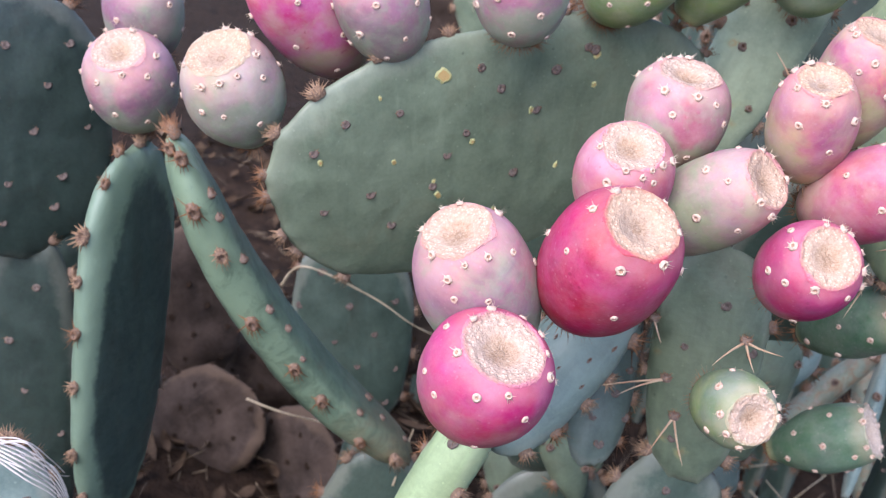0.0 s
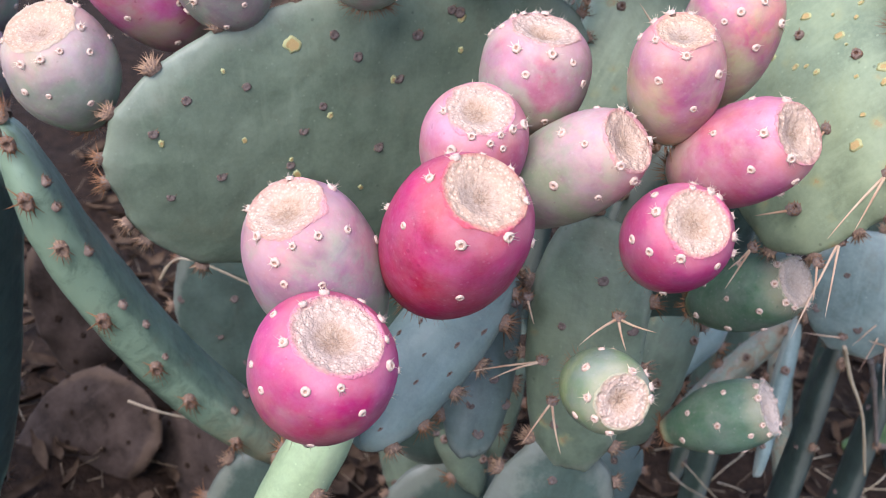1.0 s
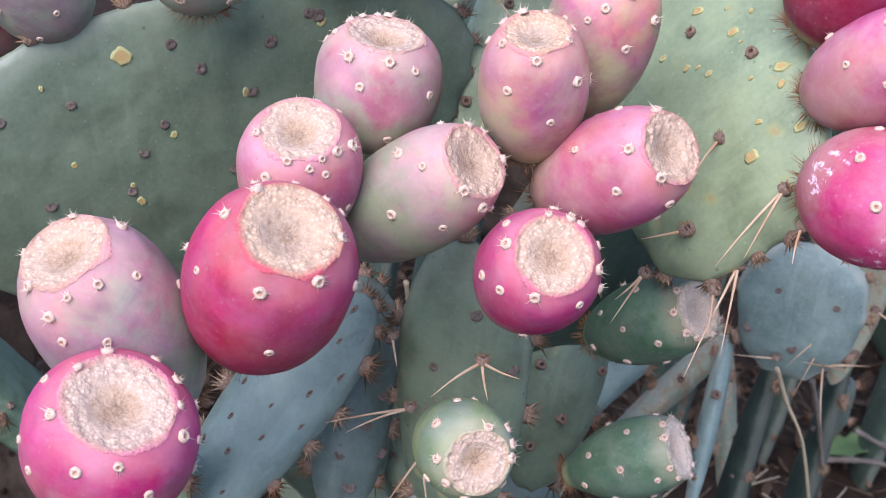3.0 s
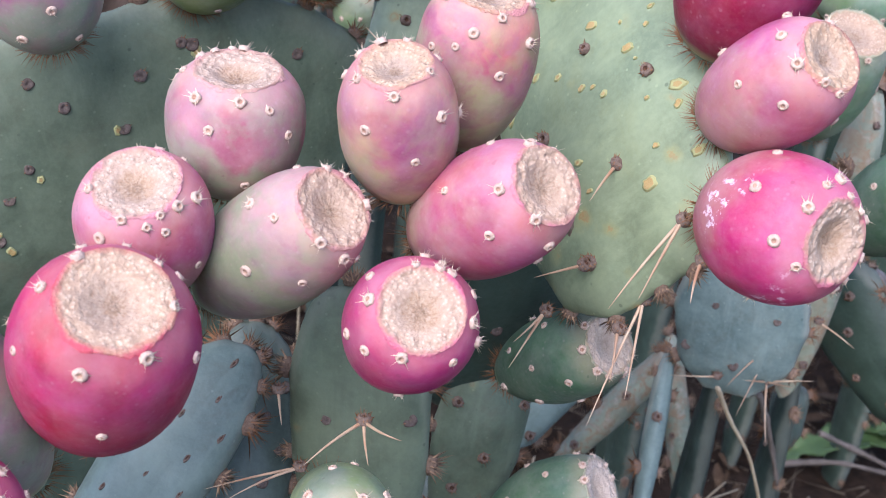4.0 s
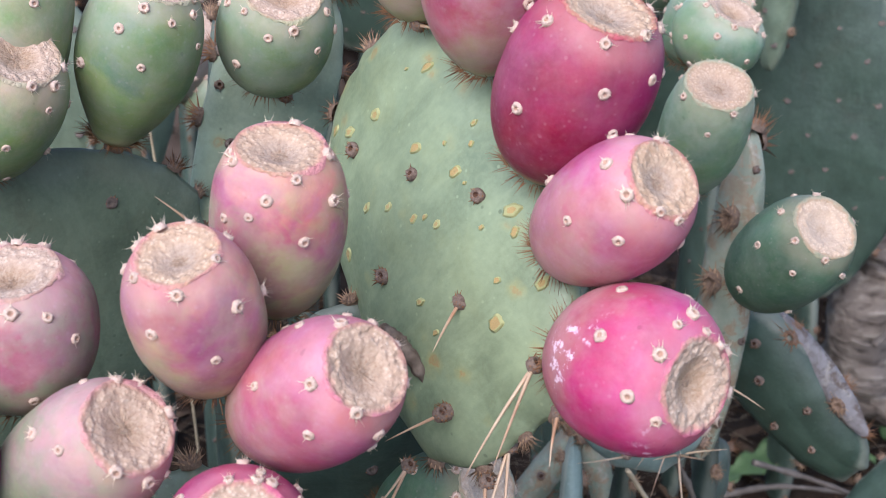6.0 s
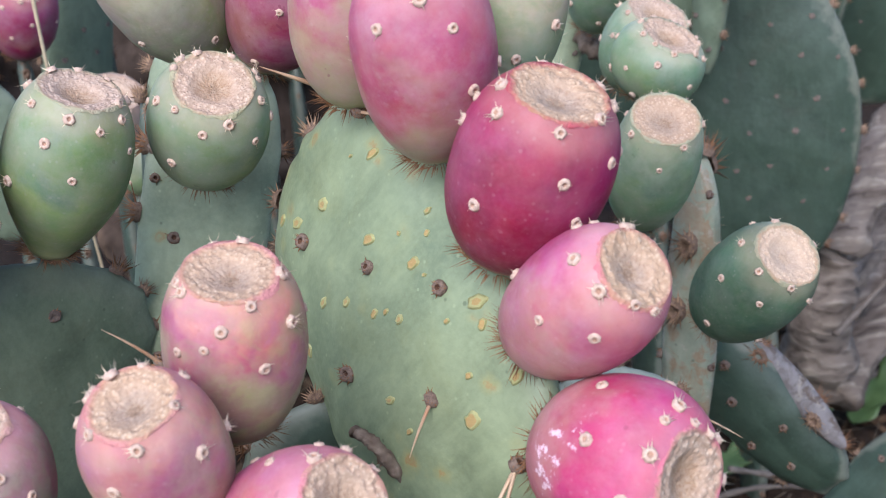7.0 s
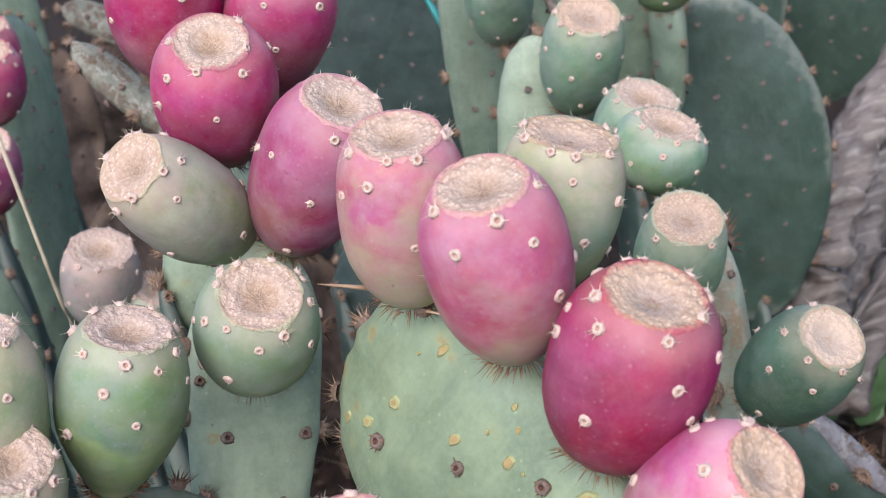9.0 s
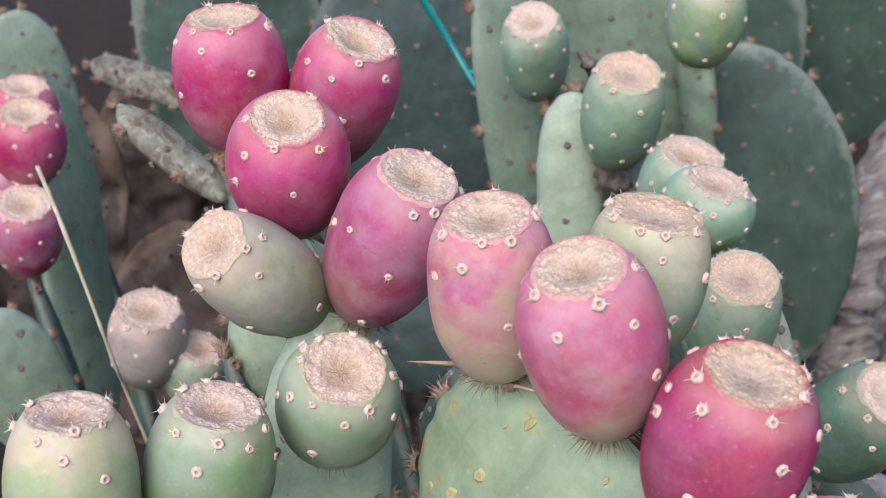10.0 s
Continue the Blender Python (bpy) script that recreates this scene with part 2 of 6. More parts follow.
FRUIT = {
    "crimson": fruit_skin("crimson_skin", rgb(136, 20, 50), rgb(146, 26, 60), rgb(160, 44, 86), rgb(128, 20, 54), 0.4, 0.3, 0.16),
    "crimsondark": fruit_skin("wine_skin", rgb(116, 22, 49), rgb(128, 24, 57), rgb(144, 42, 78), rgb(112, 22, 52), 0.35, 0.3, 0.08),
    "magenta": fruit_skin("magenta_skin", rgb(142, 26, 64), rgb(156, 36, 78), rgb(166, 62, 102), rgb(140, 42, 90), 0.5, 0.4, 0.2, 0.25),
    "magentarose": fruit_skin("magenta_rose_skin", rgb(172, 96, 106), rgb(164, 44, 86), rgb(170, 58, 100), rgb(152, 34, 78), 0.45, 0.25, 0.24, 0.30, wax=0.8),
    "magentapale": fruit_skin("streaked_magenta_skin", rgb(150, 146, 112), rgb(170, 66, 110), rgb(168, 40, 92), rgb(180, 116, 138), 0.5, 0.4, 0.24, 0.50),
    "rose": fruit_skin("rose_skin", rgb(176, 112, 114), rgb(166, 76, 104), rgb(176, 112, 120), rgb(158, 56, 92), 0.5, 0.5, 0.34, 0.45, blush=0.2),
    "pink": fruit_skin("pink_skin", rgb(138, 136, 112), rgb(160, 94, 114), rgb(174, 116, 122), rgb(152, 74, 106), 0.5, 0.6, 0.28, 0.85, rgb(146, 146, 120), 0.38, 0.3),
    "peach": fruit_skin("peach_pink_skin", rgb(144, 138, 98), rgb(162, 92, 110), rgb(182, 128, 112), rgb(150, 64, 106), 0.55, 0.6, 0.24, 0.8, rgb(152, 146, 110), 0.32, 0.45),
    "mauve": fruit_skin("mauve_skin", rgb(126, 138, 114), rgb(148, 118, 126), rgb(168, 122, 126), rgb(136, 82, 116), 0.55, 0.6, 0.18, 0.9, rgb(130, 140, 118), 0.34, 0.5),
    "mauvegreen": fruit_skin("mauve_green_skin", rgb(124, 142, 110), rgb(140, 148, 126), rgb(164, 142, 130), rgb(148, 112, 130), 0.45, 0.6, 0.28, 0.85, rgb(128, 144, 114), 0.34, 0.3),
    "olive": fruit_skin("mauve_olive_skin", rgb(130, 138, 112), rgb(148, 134, 122), rgb(170, 126, 126), rgb(138, 98, 118), 0.55, 0.6, 0.20, 0.85, rgb(128, 138, 106), 0.37, 0.4),
    "purplepink": fruit_skin("purple_pink_skin", rgb(150, 134, 104), rgb(148, 50, 80), rgb(158, 76, 104), rgb(170, 88, 104), 0.6, 0.35, 0.46, 0.35),
    "purplepale": fruit_skin("faded_purple_skin", rgb(150, 140, 106), rgb(160, 88, 104), rgb(160, 68, 96), rgb(172, 150, 122), 0.6, 0.4, 0.34, 0.70),
    "purple": fruit_skin("purple_skin", rgb(122, 40, 64), rgb(132, 38, 72), rgb(146, 62, 94), rgb(152, 90, 112), 0.45, 0.4, 0.32, 0.25),
    "ruby": fruit_skin("ruby_skin", rgb(112, 22, 48), rgb(138, 30, 64), rgb(156, 48, 86), rgb(136, 32, 72), 0.4, 0.4, 0.22, 0.12),
    "green": fruit_skin("green_skin", rgb(72, 98, 82), rgb(92, 114, 96), rgb(122, 132, 109), rgb(98, 122, 62), 0.5, 0.6, 0.26, 0.65, rgb(128, 142, 84)),
    "darkgreen": fruit_skin("dark_green_skin", rgb(58, 86, 66), rgb(66, 92, 72), rgb(86, 110, 88), rgb(54, 80, 60), 0.4, 0.5, 0.18, 0.55, rgb(78, 104, 76)),
    "bluegreen": fruit_skin("blue_green_skin", rgb(84, 112, 92), rgb(102, 128, 106), rgb(128, 144, 120), rgb(88, 114, 80), 0.5, 0.5, 0.28, 0.6, rgb(114, 136, 92)),
    "olivegreen": fruit_skin("olive_green_skin", rgb(126, 120, 110), rgb(138, 142, 114), rgb(160, 152, 128), rgb(138, 112, 118), 0.45, 0.5, 0.26, 0.8, rgb(116, 134, 76), 0.30),
    "paleolive": fruit_skin("pale_olive_skin", rgb(98, 124, 98), rgb(122, 136, 112), rgb(160, 146, 120), rgb(108, 134, 76), 0.5, 0.6, 0.28, 0.65, rgb(126, 140, 80)),
    "greypink": fruit_skin("grey_pink_skin", rgb(98, 106, 90), rgb(126, 116, 106), rgb(146, 126, 114), rgb(106, 106, 92), 0.45, 0.6, 0.26),
    "greygreen": fruit_skin("grey_green_skin", rgb(88, 112, 88), rgb(100, 120, 96), rgb(118, 128, 106), rgb(92, 110, 84), 0.45, 0.6, 0.26, 0.55, rgb(116, 130, 84)),
}
CROWN_RIM = {"crimson": rgb(176, 50, 78), "crimsondark": rgb(158, 52, 76), "ruby": rgb(156, 56, 84), "magenta": rgb(182, 66, 104), "magentarose": rgb(190, 72, 110), "rose": rgb(190, 104, 122), "green": rgb(150, 150, 116), "darkgreen": rgb(128, 132, 108), "bluegreen": rgb(146, 152, 126), "olivegreen": rgb(166, 154, 124), "paleolive": rgb(164, 154, 124), "greygreen": rgb(140, 138, 116), "greypink": rgb(156, 134, 122), "mauvegreen": rgb(172, 154, 134)}
FRUIT_WORDS = {
    "crimson": "ripe deep crimson prickly pear with pale dished crown",
    "crimsondark": "large ripe wine-red prickly pear on light green pad",
    "magenta": "ripe glossy magenta prickly pear with cream tufts",
    "magentarose": "ripe magenta-rose prickly pear lying out from pad edge",
    "magentapale": "magenta prickly pear streaked with pale green",
    "rose": "rose-pink prickly pear with pale fibrous crown",
    "pink": "half-ripe pink prickly pear with tan dished crown",
    "peach": "peach and pink half-ripe prickly pear, olive near base",
    "mauve": "unripe mauve and grey-green prickly pear fruit",
    "mauvegreen": "unripe grey-green prickly pear flushed with mauve",
    "olive": "unripe olive-mauve prickly pear with grey crown",
    "purplepink": "purple-pink ripening prickly pear on pad's upper edge",
    "purplepale": "faded purple-pink prickly pear with pale blotches",
    "purple": "dusty purple ripe prickly pear fruit",
    "ruby": "ripe dark ruby prickly pear with cream tufts",
    "green": "unripe green prickly pear with wide tan crown",
    "darkgreen": "small unripe dark green prickly pear with papery crown",
    "bluegreen": "unripe blue-green prickly pear with grey crown",
    "olivegreen": "unripe olive-green prickly pear leaning off its pad",
    "paleolive": "unripe pale olive prickly pear with tan crown",
    "greypink": "dull grey-pink prickly pear among the pads behind",
    "greygreen": "small grey-green prickly pear half hidden behind others",
}
PAD = {
    "light": pad_skin("light_pad_skin", rgb(99, 114, 89), rgb(117, 130, 101), rgb(124, 126, 82), 0.8, 0.3, edge=0.1),
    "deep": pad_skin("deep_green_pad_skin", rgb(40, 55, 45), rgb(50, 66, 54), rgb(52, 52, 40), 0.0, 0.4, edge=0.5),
    "light2": pad_skin("green_pad_skin", rgb(114, 127, 104), rgb(128, 140, 115), rgb(122, 120, 90), 0.4, 0.3),
    "pale": pad_skin("pale_pad_skin", rgb(114, 132, 98), rgb(130, 147, 110), rgb(120, 126, 96), 0.0, 0.3),
    "mid": pad_skin("mid_pad_skin", rgb(82, 96, 78), rgb(96, 109, 90), rgb(92, 90, 70), 0.0, 0.4),
    "dark": pad_skin("dark_pad_skin", rgb(75, 88, 71), rgb(88, 100, 81), rgb(86, 80, 64), 0.25, 0.4),
    "slate": pad_skin("slate_pad_skin", rgb(78, 94, 89), rgb(95, 111, 104), rgb(86, 80, 70), 0.0, 0.45),
    "slatepale": pad_skin("pale_slate_pad_skin", rgb(86, 104, 100), rgb(106, 122, 116), rgb(98, 94, 80), 0.0, 0.4, edge=0.7),
    # the next three skins carry shade in their base colours
    "greenshade": pad_skin("shaded_green_pad_skin", rgb(48, 62, 53), rgb(60, 75, 65), rgb(58, 54, 42), 0.0, 0.4, edge=0.5),
    "slateshade": pad_skin("shaded_slate_pad_skin", rgb(56, 68, 62), rgb(70, 83, 76), rgb(72, 66, 54), 0.0, 0.45),
    "slatedeepshade": pad_skin("deep_shaded_slate_pad_skin", rgb(31, 42, 38), rgb(40, 53, 47), rgb(44, 42, 34), 0.0, 0.4),
    "corky": pad_skin("corky_pad_skin", rgb(100, 112, 94), rgb(124, 130, 112), rgb(132, 108, 84), 0.0, 0.8),
    # stemgreen and rimlit: light painted on the rim, shade on the face
    "stemgreen": pad_skin("edge_lit_pad_skin", rgb(70, 88, 71), rgb(88, 106, 87), rgb(96, 90, 66), 0.0, 0.6, edge=0.8, rim=rgb(112, 130, 106), cork=rgb(112, 96, 72)),
    "rimlit": pad_skin("pad_with_painted_rim_light", rgb(40, 53, 49), rgb(52, 67, 61), rgb(56, 52, 42), 0.0, 0.4, edge=0.8, rim=rgb(108, 126, 106)),
    "ash": pad_skin("ashen_rim_skin", rgb(80, 80, 79), rgb(106, 103, 103), rgb(70, 56, 46), 0.0, 0.75, 0.75, edge=0.4, rim=rgb(112, 108, 110)),
    "dead": pad_skin("withered_pad_skin", rgb(86, 88, 74), rgb(112, 110, 94), rgb(74, 50, 32), 0.0, 0.95, 0.75),
    "brown": pad_skin("dead_pad_skin", rgb(38, 32, 28), rgb(68, 58, 51), rgb(24, 18, 14), 0.0, 0.65, 0.85, edge=0.6, rim=rgb(92, 76, 63)),
}
PAD_WORDS = {
    "light": "light green cactus pad with rust spots and dark areoles",
    "pale": "pale green cactus pad seen along its edge",
    "light2": "light green narrow cactus pad behind unripe fruits",
    "deep": "deep green broad cactus pad among other pads",
    "slate": "blue-grey cactus pad with brown areoles",
    "slatepale": "blue-grey cactus pad with worn pale edge",
    "greenshade": "green cactus pad behind fruits, shade painted into its colour",
    "slateshade": "blue-grey cactus pad behind the fruits, shade painted in",
    "slatedeepshade": "dark blue-grey broad cactus pad, deep shade painted in",
    "corky": "narrow green cactus pad with corky grey edge",
    "mid": "grey-green cactus pad with brown areoles",
    "dark": "dark grey-green broad cactus pad with small brown areoles",
    "rimlit": "upright green cactus pad, light painted on its bristly rim",
    "ash": "ashen grey corky rim of a dark cactus pad",
    "stemgreen": "long green cactus pad turned edge-on, bristly areoles",
    "dead": "withered grey cactus pad with corky brown edge",
    "brown": "dead brown dried cactus pad lying in the litter",
}


def scar_material(name, skin, fresh=0.0):
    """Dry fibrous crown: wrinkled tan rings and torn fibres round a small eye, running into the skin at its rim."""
    s = Shader(name, 0.85)
    tc = s.n("ShaderNodeTexCoord")
    ctr = s.n("ShaderNodeVectorMath", operation="SUBTRACT")
    s.link(tc.outputs["Generated"], ctr.inputs[0])
    ctr.inputs[1].default_value = (0.5, 0.5, 0.0)
    flat = s.n("ShaderNodeVectorMath", operation="MULTIPLY")
    s.link(ctr.outputs[0], flat.inputs[0])
    flat.inputs[1].default_value = (2.0, 2.0, 0.0)
    far = s.n("ShaderNodeVectorMath", operation="LENGTH")
    s.link(flat.outputs[0], far.inputs[0])
    unit = s.n("ShaderNodeVectorMath", operation="NORMALIZE")
    s.link(flat.outputs[0], unit.inputs[0])

    def swirl(turns, steps, detail):
        """Noise drawn out round the eye (few turns, many steps) or away from it."""
        a = s.n("ShaderNodeVectorMath", operation="SCALE")
        s.link(unit.outputs[0], a.inputs[0])
        a.inputs["Scale"].default_value = turns
        z = s.n("ShaderNodeCombineXYZ")
        s.link(s.sum(s.sum(0.0, s.random, 40.0), s.sum(far.outputs["Value"], s.noise(160, 3), 0.30), steps), z.inputs[2])
        add = s.n("ShaderNodeVectorMath", operation="ADD")
        s.link(a.outputs[0], add.inputs[0])
        s.link(z.outputs[0], add.inputs[1])
        node = s.n("ShaderNodeTexNoise")
        s.link(add.outputs[0], node.inputs["Vector"])
        node.inputs["Scale"].default_value = 1.0
        node.inputs["Detail"].default_value = detail
        node.inputs["Roughness"].default_value = 0.7
        return node.outputs["Fac"]

    rings = swirl(4.0, 11.0, 4.0)
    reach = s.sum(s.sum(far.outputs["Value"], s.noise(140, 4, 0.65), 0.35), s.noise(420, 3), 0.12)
    grey = s.mix(s.ramp(s.random, (0.35, 0.0), (0.95, 0.8)), rgb(160, 128, 98), rgb(158, 142, 132))
    husk = s.mix(s.random, rgb(166, 134, 114), rgb(166, 136, 108))
    tone = s.mix(s.ramp(reach, (0.50, 0.0), (0.85, 1.0)), grey, husk)
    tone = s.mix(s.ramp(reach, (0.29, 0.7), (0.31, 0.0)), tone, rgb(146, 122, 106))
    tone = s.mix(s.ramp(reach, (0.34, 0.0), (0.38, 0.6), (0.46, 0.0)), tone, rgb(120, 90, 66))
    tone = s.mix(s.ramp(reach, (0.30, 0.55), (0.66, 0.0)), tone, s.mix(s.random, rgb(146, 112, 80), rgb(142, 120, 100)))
    tone = s.mix(s.ramp(rings, (0.46, 0.0), (0.66, 0.4)), tone, rgb(192, 168, 146))
    tone = s.mix(s.ramp(rings, (0.32, 0.55), (0.46, 0.0)), tone, rgb(138, 102, 76))
    tone = s.mix(s.ramp(s.noise(460, 4, 0.7, 0.3), (0.50, 0.0), (0.64, 0.32)), tone, rgb(196, 174, 152))
    tone = s.mix(s.ramp(s.noise(760, 4, 0.75, 0.3), (0.53, 0.0), (0.64, 0.4)), tone, rgb(134, 100, 74))
    band = s.ramp(reach, (0.62, 0.15), (0.86, 1.0))
    grain = s.sum(s.cells(700), s.noise(520, 3, 0.7), 0.35)
    grain = s.sum(-0.17, grain, 1.0)
    tone = s.mix(s.mix(1.0, band, s.ramp(grain, (0.12, 0.6), (0.42, 0.0)), "MULTIPLY"), tone, rgb(212, 190, 168))
    tone = s.mix(s.mix(1.0, band, s.ramp(grain, (0.42, 0.0), (0.72, 0.45)), "MULTIPLY"), tone, rgb(130, 98, 76))
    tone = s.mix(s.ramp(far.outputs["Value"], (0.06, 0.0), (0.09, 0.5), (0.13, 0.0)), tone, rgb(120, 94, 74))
    tone = s.mix(s.ramp(reach, (0.60, 0.0), (0.74, 0.42), (0.88, 0.3)), tone, rgb(190, 164, 142))
    tone = s.mix(fresh, tone, rgb(204, 184, 164))
    rim = s.sum(0.0, s.sum(s.sum(far.outputs["Value"], s.noise(110, 4, 0.65), 0.40), rings, 0.12), 0.5)
    tone = s.mix(s.ramp(rim, (0.545, 0.0), (0.635, 0.85)), tone, skin)
    tone = s.mix(s.ramp(rim, (0.555, 0.0), (0.58, 0.45), (0.61, 0.0)), tone, rgb(158, 116, 84))
    tint = s.n("ShaderNodeHueSaturation")
    s.link(tone, tint.inputs["Color"])
    s.link(s.ramp(s.random, (0.0, 0.88), (1.0, 1.05)), tint.inputs["Saturation"])
    s.colour(tint.outputs[0])
    s.bump(s.noise(300, 3, 0.6), 0.0005, 0.6)
    s.bump(rings, 0.0006, 0.7)
    s.bump(s.mix(1.0, band, s.ramp(grain, (0.0, 1.0), (0.7, 0.0)), "MULTIPLY"), 0.0004, 0.7)
    s.bump(s.noise(620, 4, 0.75, 0.6), 0.0006, 0.9)
    return s.m


SCAR = {}
CREAM = plain("cream_wool", rgb(178, 150, 134), rgb(208, 184, 168), 900, 0.9, 0.0003)
BRISTLE_PALE = plain("pale_bristle", rgb(216, 190, 160), rgb(232, 216, 190), 500, 0.6, 0.0)
BRISTLE_BROWN = plain("brown_bristle", rgb(104, 66, 40), rgb(148, 104, 66), 400, 0.6, 0.0)
WOOL_DARK = plain("dark_wool", rgb(92, 76, 68), rgb(140, 122, 110), 900, 0.9, 0.0005)
BRISTLE_TAN = plain("tan_bristle", rgb(128, 96, 72), rgb(172, 142, 112), 400, 0.7, 0.0)
PIT = plain("areole_pit", rgb(70, 48, 38), rgb(98, 72, 58), 800, 0.9, 0.0003)
TUFT = plain("grey_brown_wool", rgb(98, 78, 66), rgb(146, 124, 108), 900, 0.95, 0.0008)
EYE = plain("areole_eye", rgb(150, 116, 98), rgb(186, 152, 132), 800, 0.9, 0.0003)
RUST = plain("rust", rgb(172, 142, 88), rgb(180, 156, 104), 300, 0.45, 0.0003)
RUST_RING = plain("rust_ring", rgb(164, 164, 112), rgb(178, 174, 124), 200, 0.5, 0.0003)
DEAD_WOOL = plain("dead_wool", rgb(26, 20, 16), rgb(62, 48, 38), 500, 0.95, 0.0004)
WOOL_FADED = plain("faded_wool", rgb(84, 72, 68), rgb(116, 104, 96), 600, 0.9, 0.0005)
SPINE = plain("spine_horn", rgb(156, 112, 84), rgb(206, 186, 158), 60, 0.45, 0.0)
SOIL = plain("soil", rgb(30, 22, 17), rgb(66, 51, 40), 70, 0.95, 0.008)
STRAW = plain("straw", rgb(150, 132, 106), rgb(184, 168, 140), 60, 0.8, 0.0004)
OLD_STRAW = plain("old_straw", rgb(90, 76, 61), rgb(142, 126, 104), 40, 0.85, 0.0004)
TWIG = plain("grey_twig", rgb(88, 79, 72), rgb(122, 112, 104), 80, 0.85, 0.0008)
FLAKE = plain("dry_flake", rgb(54, 41, 32), rgb(94, 77, 61), 70, 0.9, 0.0006)


def old_wood():
    """Grey weathered wood, cracked along its length."""
    s = Shader("old_wood", 0.9)
    turned = s.n("ShaderNodeMapping")
    turned.inputs["Rotation"].default_value = (0.0, radians(27), radians(-44))
    turned.inputs["Scale"].default_value = (6.0, 90.0, 90.0)
    s.link(s.at, turned.inputs["Vector"])
    grain = s.n("ShaderNodeTexNoise")
    s.link(turned.outputs[0], grain.inputs["Vector"])
    grain.inputs["Scale"].default_value = 1.0
    grain.inputs["Detail"].default_value = 5
    tone = s.mix(s.ramp(s.noise(14, 4, 0.6), (0.35, 0.0), (0.7, 1.0)), rgb(92, 82, 75), rgb(126, 115, 107))
    tone = s.mix(s.ramp(grain.outputs["Fac"], (0.30, 0.8), (0.46, 0.0)), tone, rgb(48, 40, 35))
    tone = s.mix(s.ramp(grain.outputs["Fac"], (0.54, 0.0), (0.68, 0.6)), tone, rgb(156, 146, 134))
    s.colour(tone)
    s.bump(grain.outputs["Fac"], 0.006, 1.0)
    s.out.inputs["Specular IOR Level"].default_value = 0.1
    return s.m


OLD_WOOD = old_wood()
WEED = plain("weed_leaf", rgb(62, 84, 46), rgb(86, 108, 66), 40, 0.5, 0.0006)
CORD = plain("teal_plastic", rgb(18, 108, 102), rgb(28, 132, 124), 120, 0.4, 0.0)


# ---------------------------------------------------------------- builders
def mesh_of(name, verts, faces, material, smooth=True):
    me = bpy.data.meshes.new(name)
    me.from_pydata([tuple(v) for v in verts], [], faces)
    if smooth:
        me.polygons.foreach_set("use_smooth", [True] * len(me.polygons))
    me.materials.append(material)
    me.update()
    return me


def part(name, me, parent, m=None, label=""):
    ob = new(name, me)
    ob.parent = parent
    if m is not None:
        ob.matrix_basis = m
    return tagged(ob, label=label)


def lathe(rings, around, caps=(True, True)):
    """Faces of a stack of rings with that many points each; a cap closes an end with a fan of one extra point."""
    faces = []
    for k in range(rings - 1):
        for j in range(around):
            i = (j + 1) % around
            faces.append((k * around + j, k * around + i, (k + 1) * around + i, (k + 1) * around + j))
    return faces


def spike(bm_verts, bm_faces, root, tip, r, sides=3):
    """One tapered bristle, added to vertex and face lists."""
    root, tip = Vector(root), Vector(tip)
    way = (tip - root).normalized()
    a = way.orthogonal().normalized()
    b = way.cross(a)
    n = len(bm_verts)
    for k in range(sides):
        w = 2 * math.pi * k / sides
        bm_verts.append(root + r * (math.cos(w) * a + math.sin(w) * b))
    bm_verts.append(tip)
    for k in range(sides):
        bm_faces.append((n + k, n + (k + 1) % sides, n + sides))


def basis(z, y_hint):
    """Rotation with local z along z, local y near y_hint."""
    z = Vector(z).normalized()
    x = Vector(y_hint).cross(z).normalized()
    y = z.cross(x)
    return Matrix((x, y, z)).transposed().to_4x4()


def areole_mesh(name, seed, r, material, second, bristles, length, knob=0.7):
    """A woolly cushion with short bristles; z is outwards."""
    rng = random.Random(seed)
    verts, faces = [], []
    around = 12
    prof = [(1.0, -0.3), (1.08, 0.15), (0.9, knob * 0.85), (0.62, knob), (0.40, knob * 0.8), (0.30, knob * 0.45)]
    for q, h in prof:
        for j in range(around):
            w = 2 * math.pi * j / around
            k = r * q * rng.uniform(0.88, 1.12)
            verts.append((k * math.cos(w), k * math.sin(w), r * h * rng.uniform(0.85, 1.15)))
    faces = lathe(len(prof), around)
    verts.append((0, 0, r * knob * 0.35))
    top = len(verts) - 1
    eye = [((len(prof) - 1) * around + j, (len(prof) - 1) * around + (j + 1) % around, top) for j in range(around)]
    eye += [f for f in faces if min(f) >= (len(prof) - 2) * around]
    faces = [f for f in faces if min(f) < (len(prof) - 2) * around]
    spikes = []
    quads = [f for f in faces if len(f) == 4 and min(f) >= around]
    for f in rng.sample(quads, min(bristles, len(quads))):
        faces.remove(f)
        c = sum((Vector(verts[i]) for i in f), Vector()) / 4
        n = len(verts)
        verts += [tuple(c + (Vector(verts[i]) - c) * 0.3) for i in f]
        way = (c + Vector((0, 0, r * rng.uniform(0.0, 1.2))) + Vector((rng.uniform(-1, 1), rng.uniform(-1, 1), 0)) * r * 0.4).normalized()
        verts.append(tuple(c + way * length * rng.uniform(0.5, 1.1)))
        for k in range(4):
            faces.append((f[k], f[(k + 1) % 4], n + (k + 1) % 4, n + k))
            spikes.append((n + k, n + (k + 1) % 4, n + 4))
    body = len(faces)
    faces += spikes
    tips = len(faces)
    faces += eye
    me = mesh_of(name, verts, faces, material)
    me.materials.append(second)
    for p in me.polygons[body:tips]:
        p.material_index = 1
    me.materials.append(EYE if material is CREAM else PIT if material is WOOL_DARK else material)
    for p in me.polygons[tips:]:
        p.material_index = 2
    return me


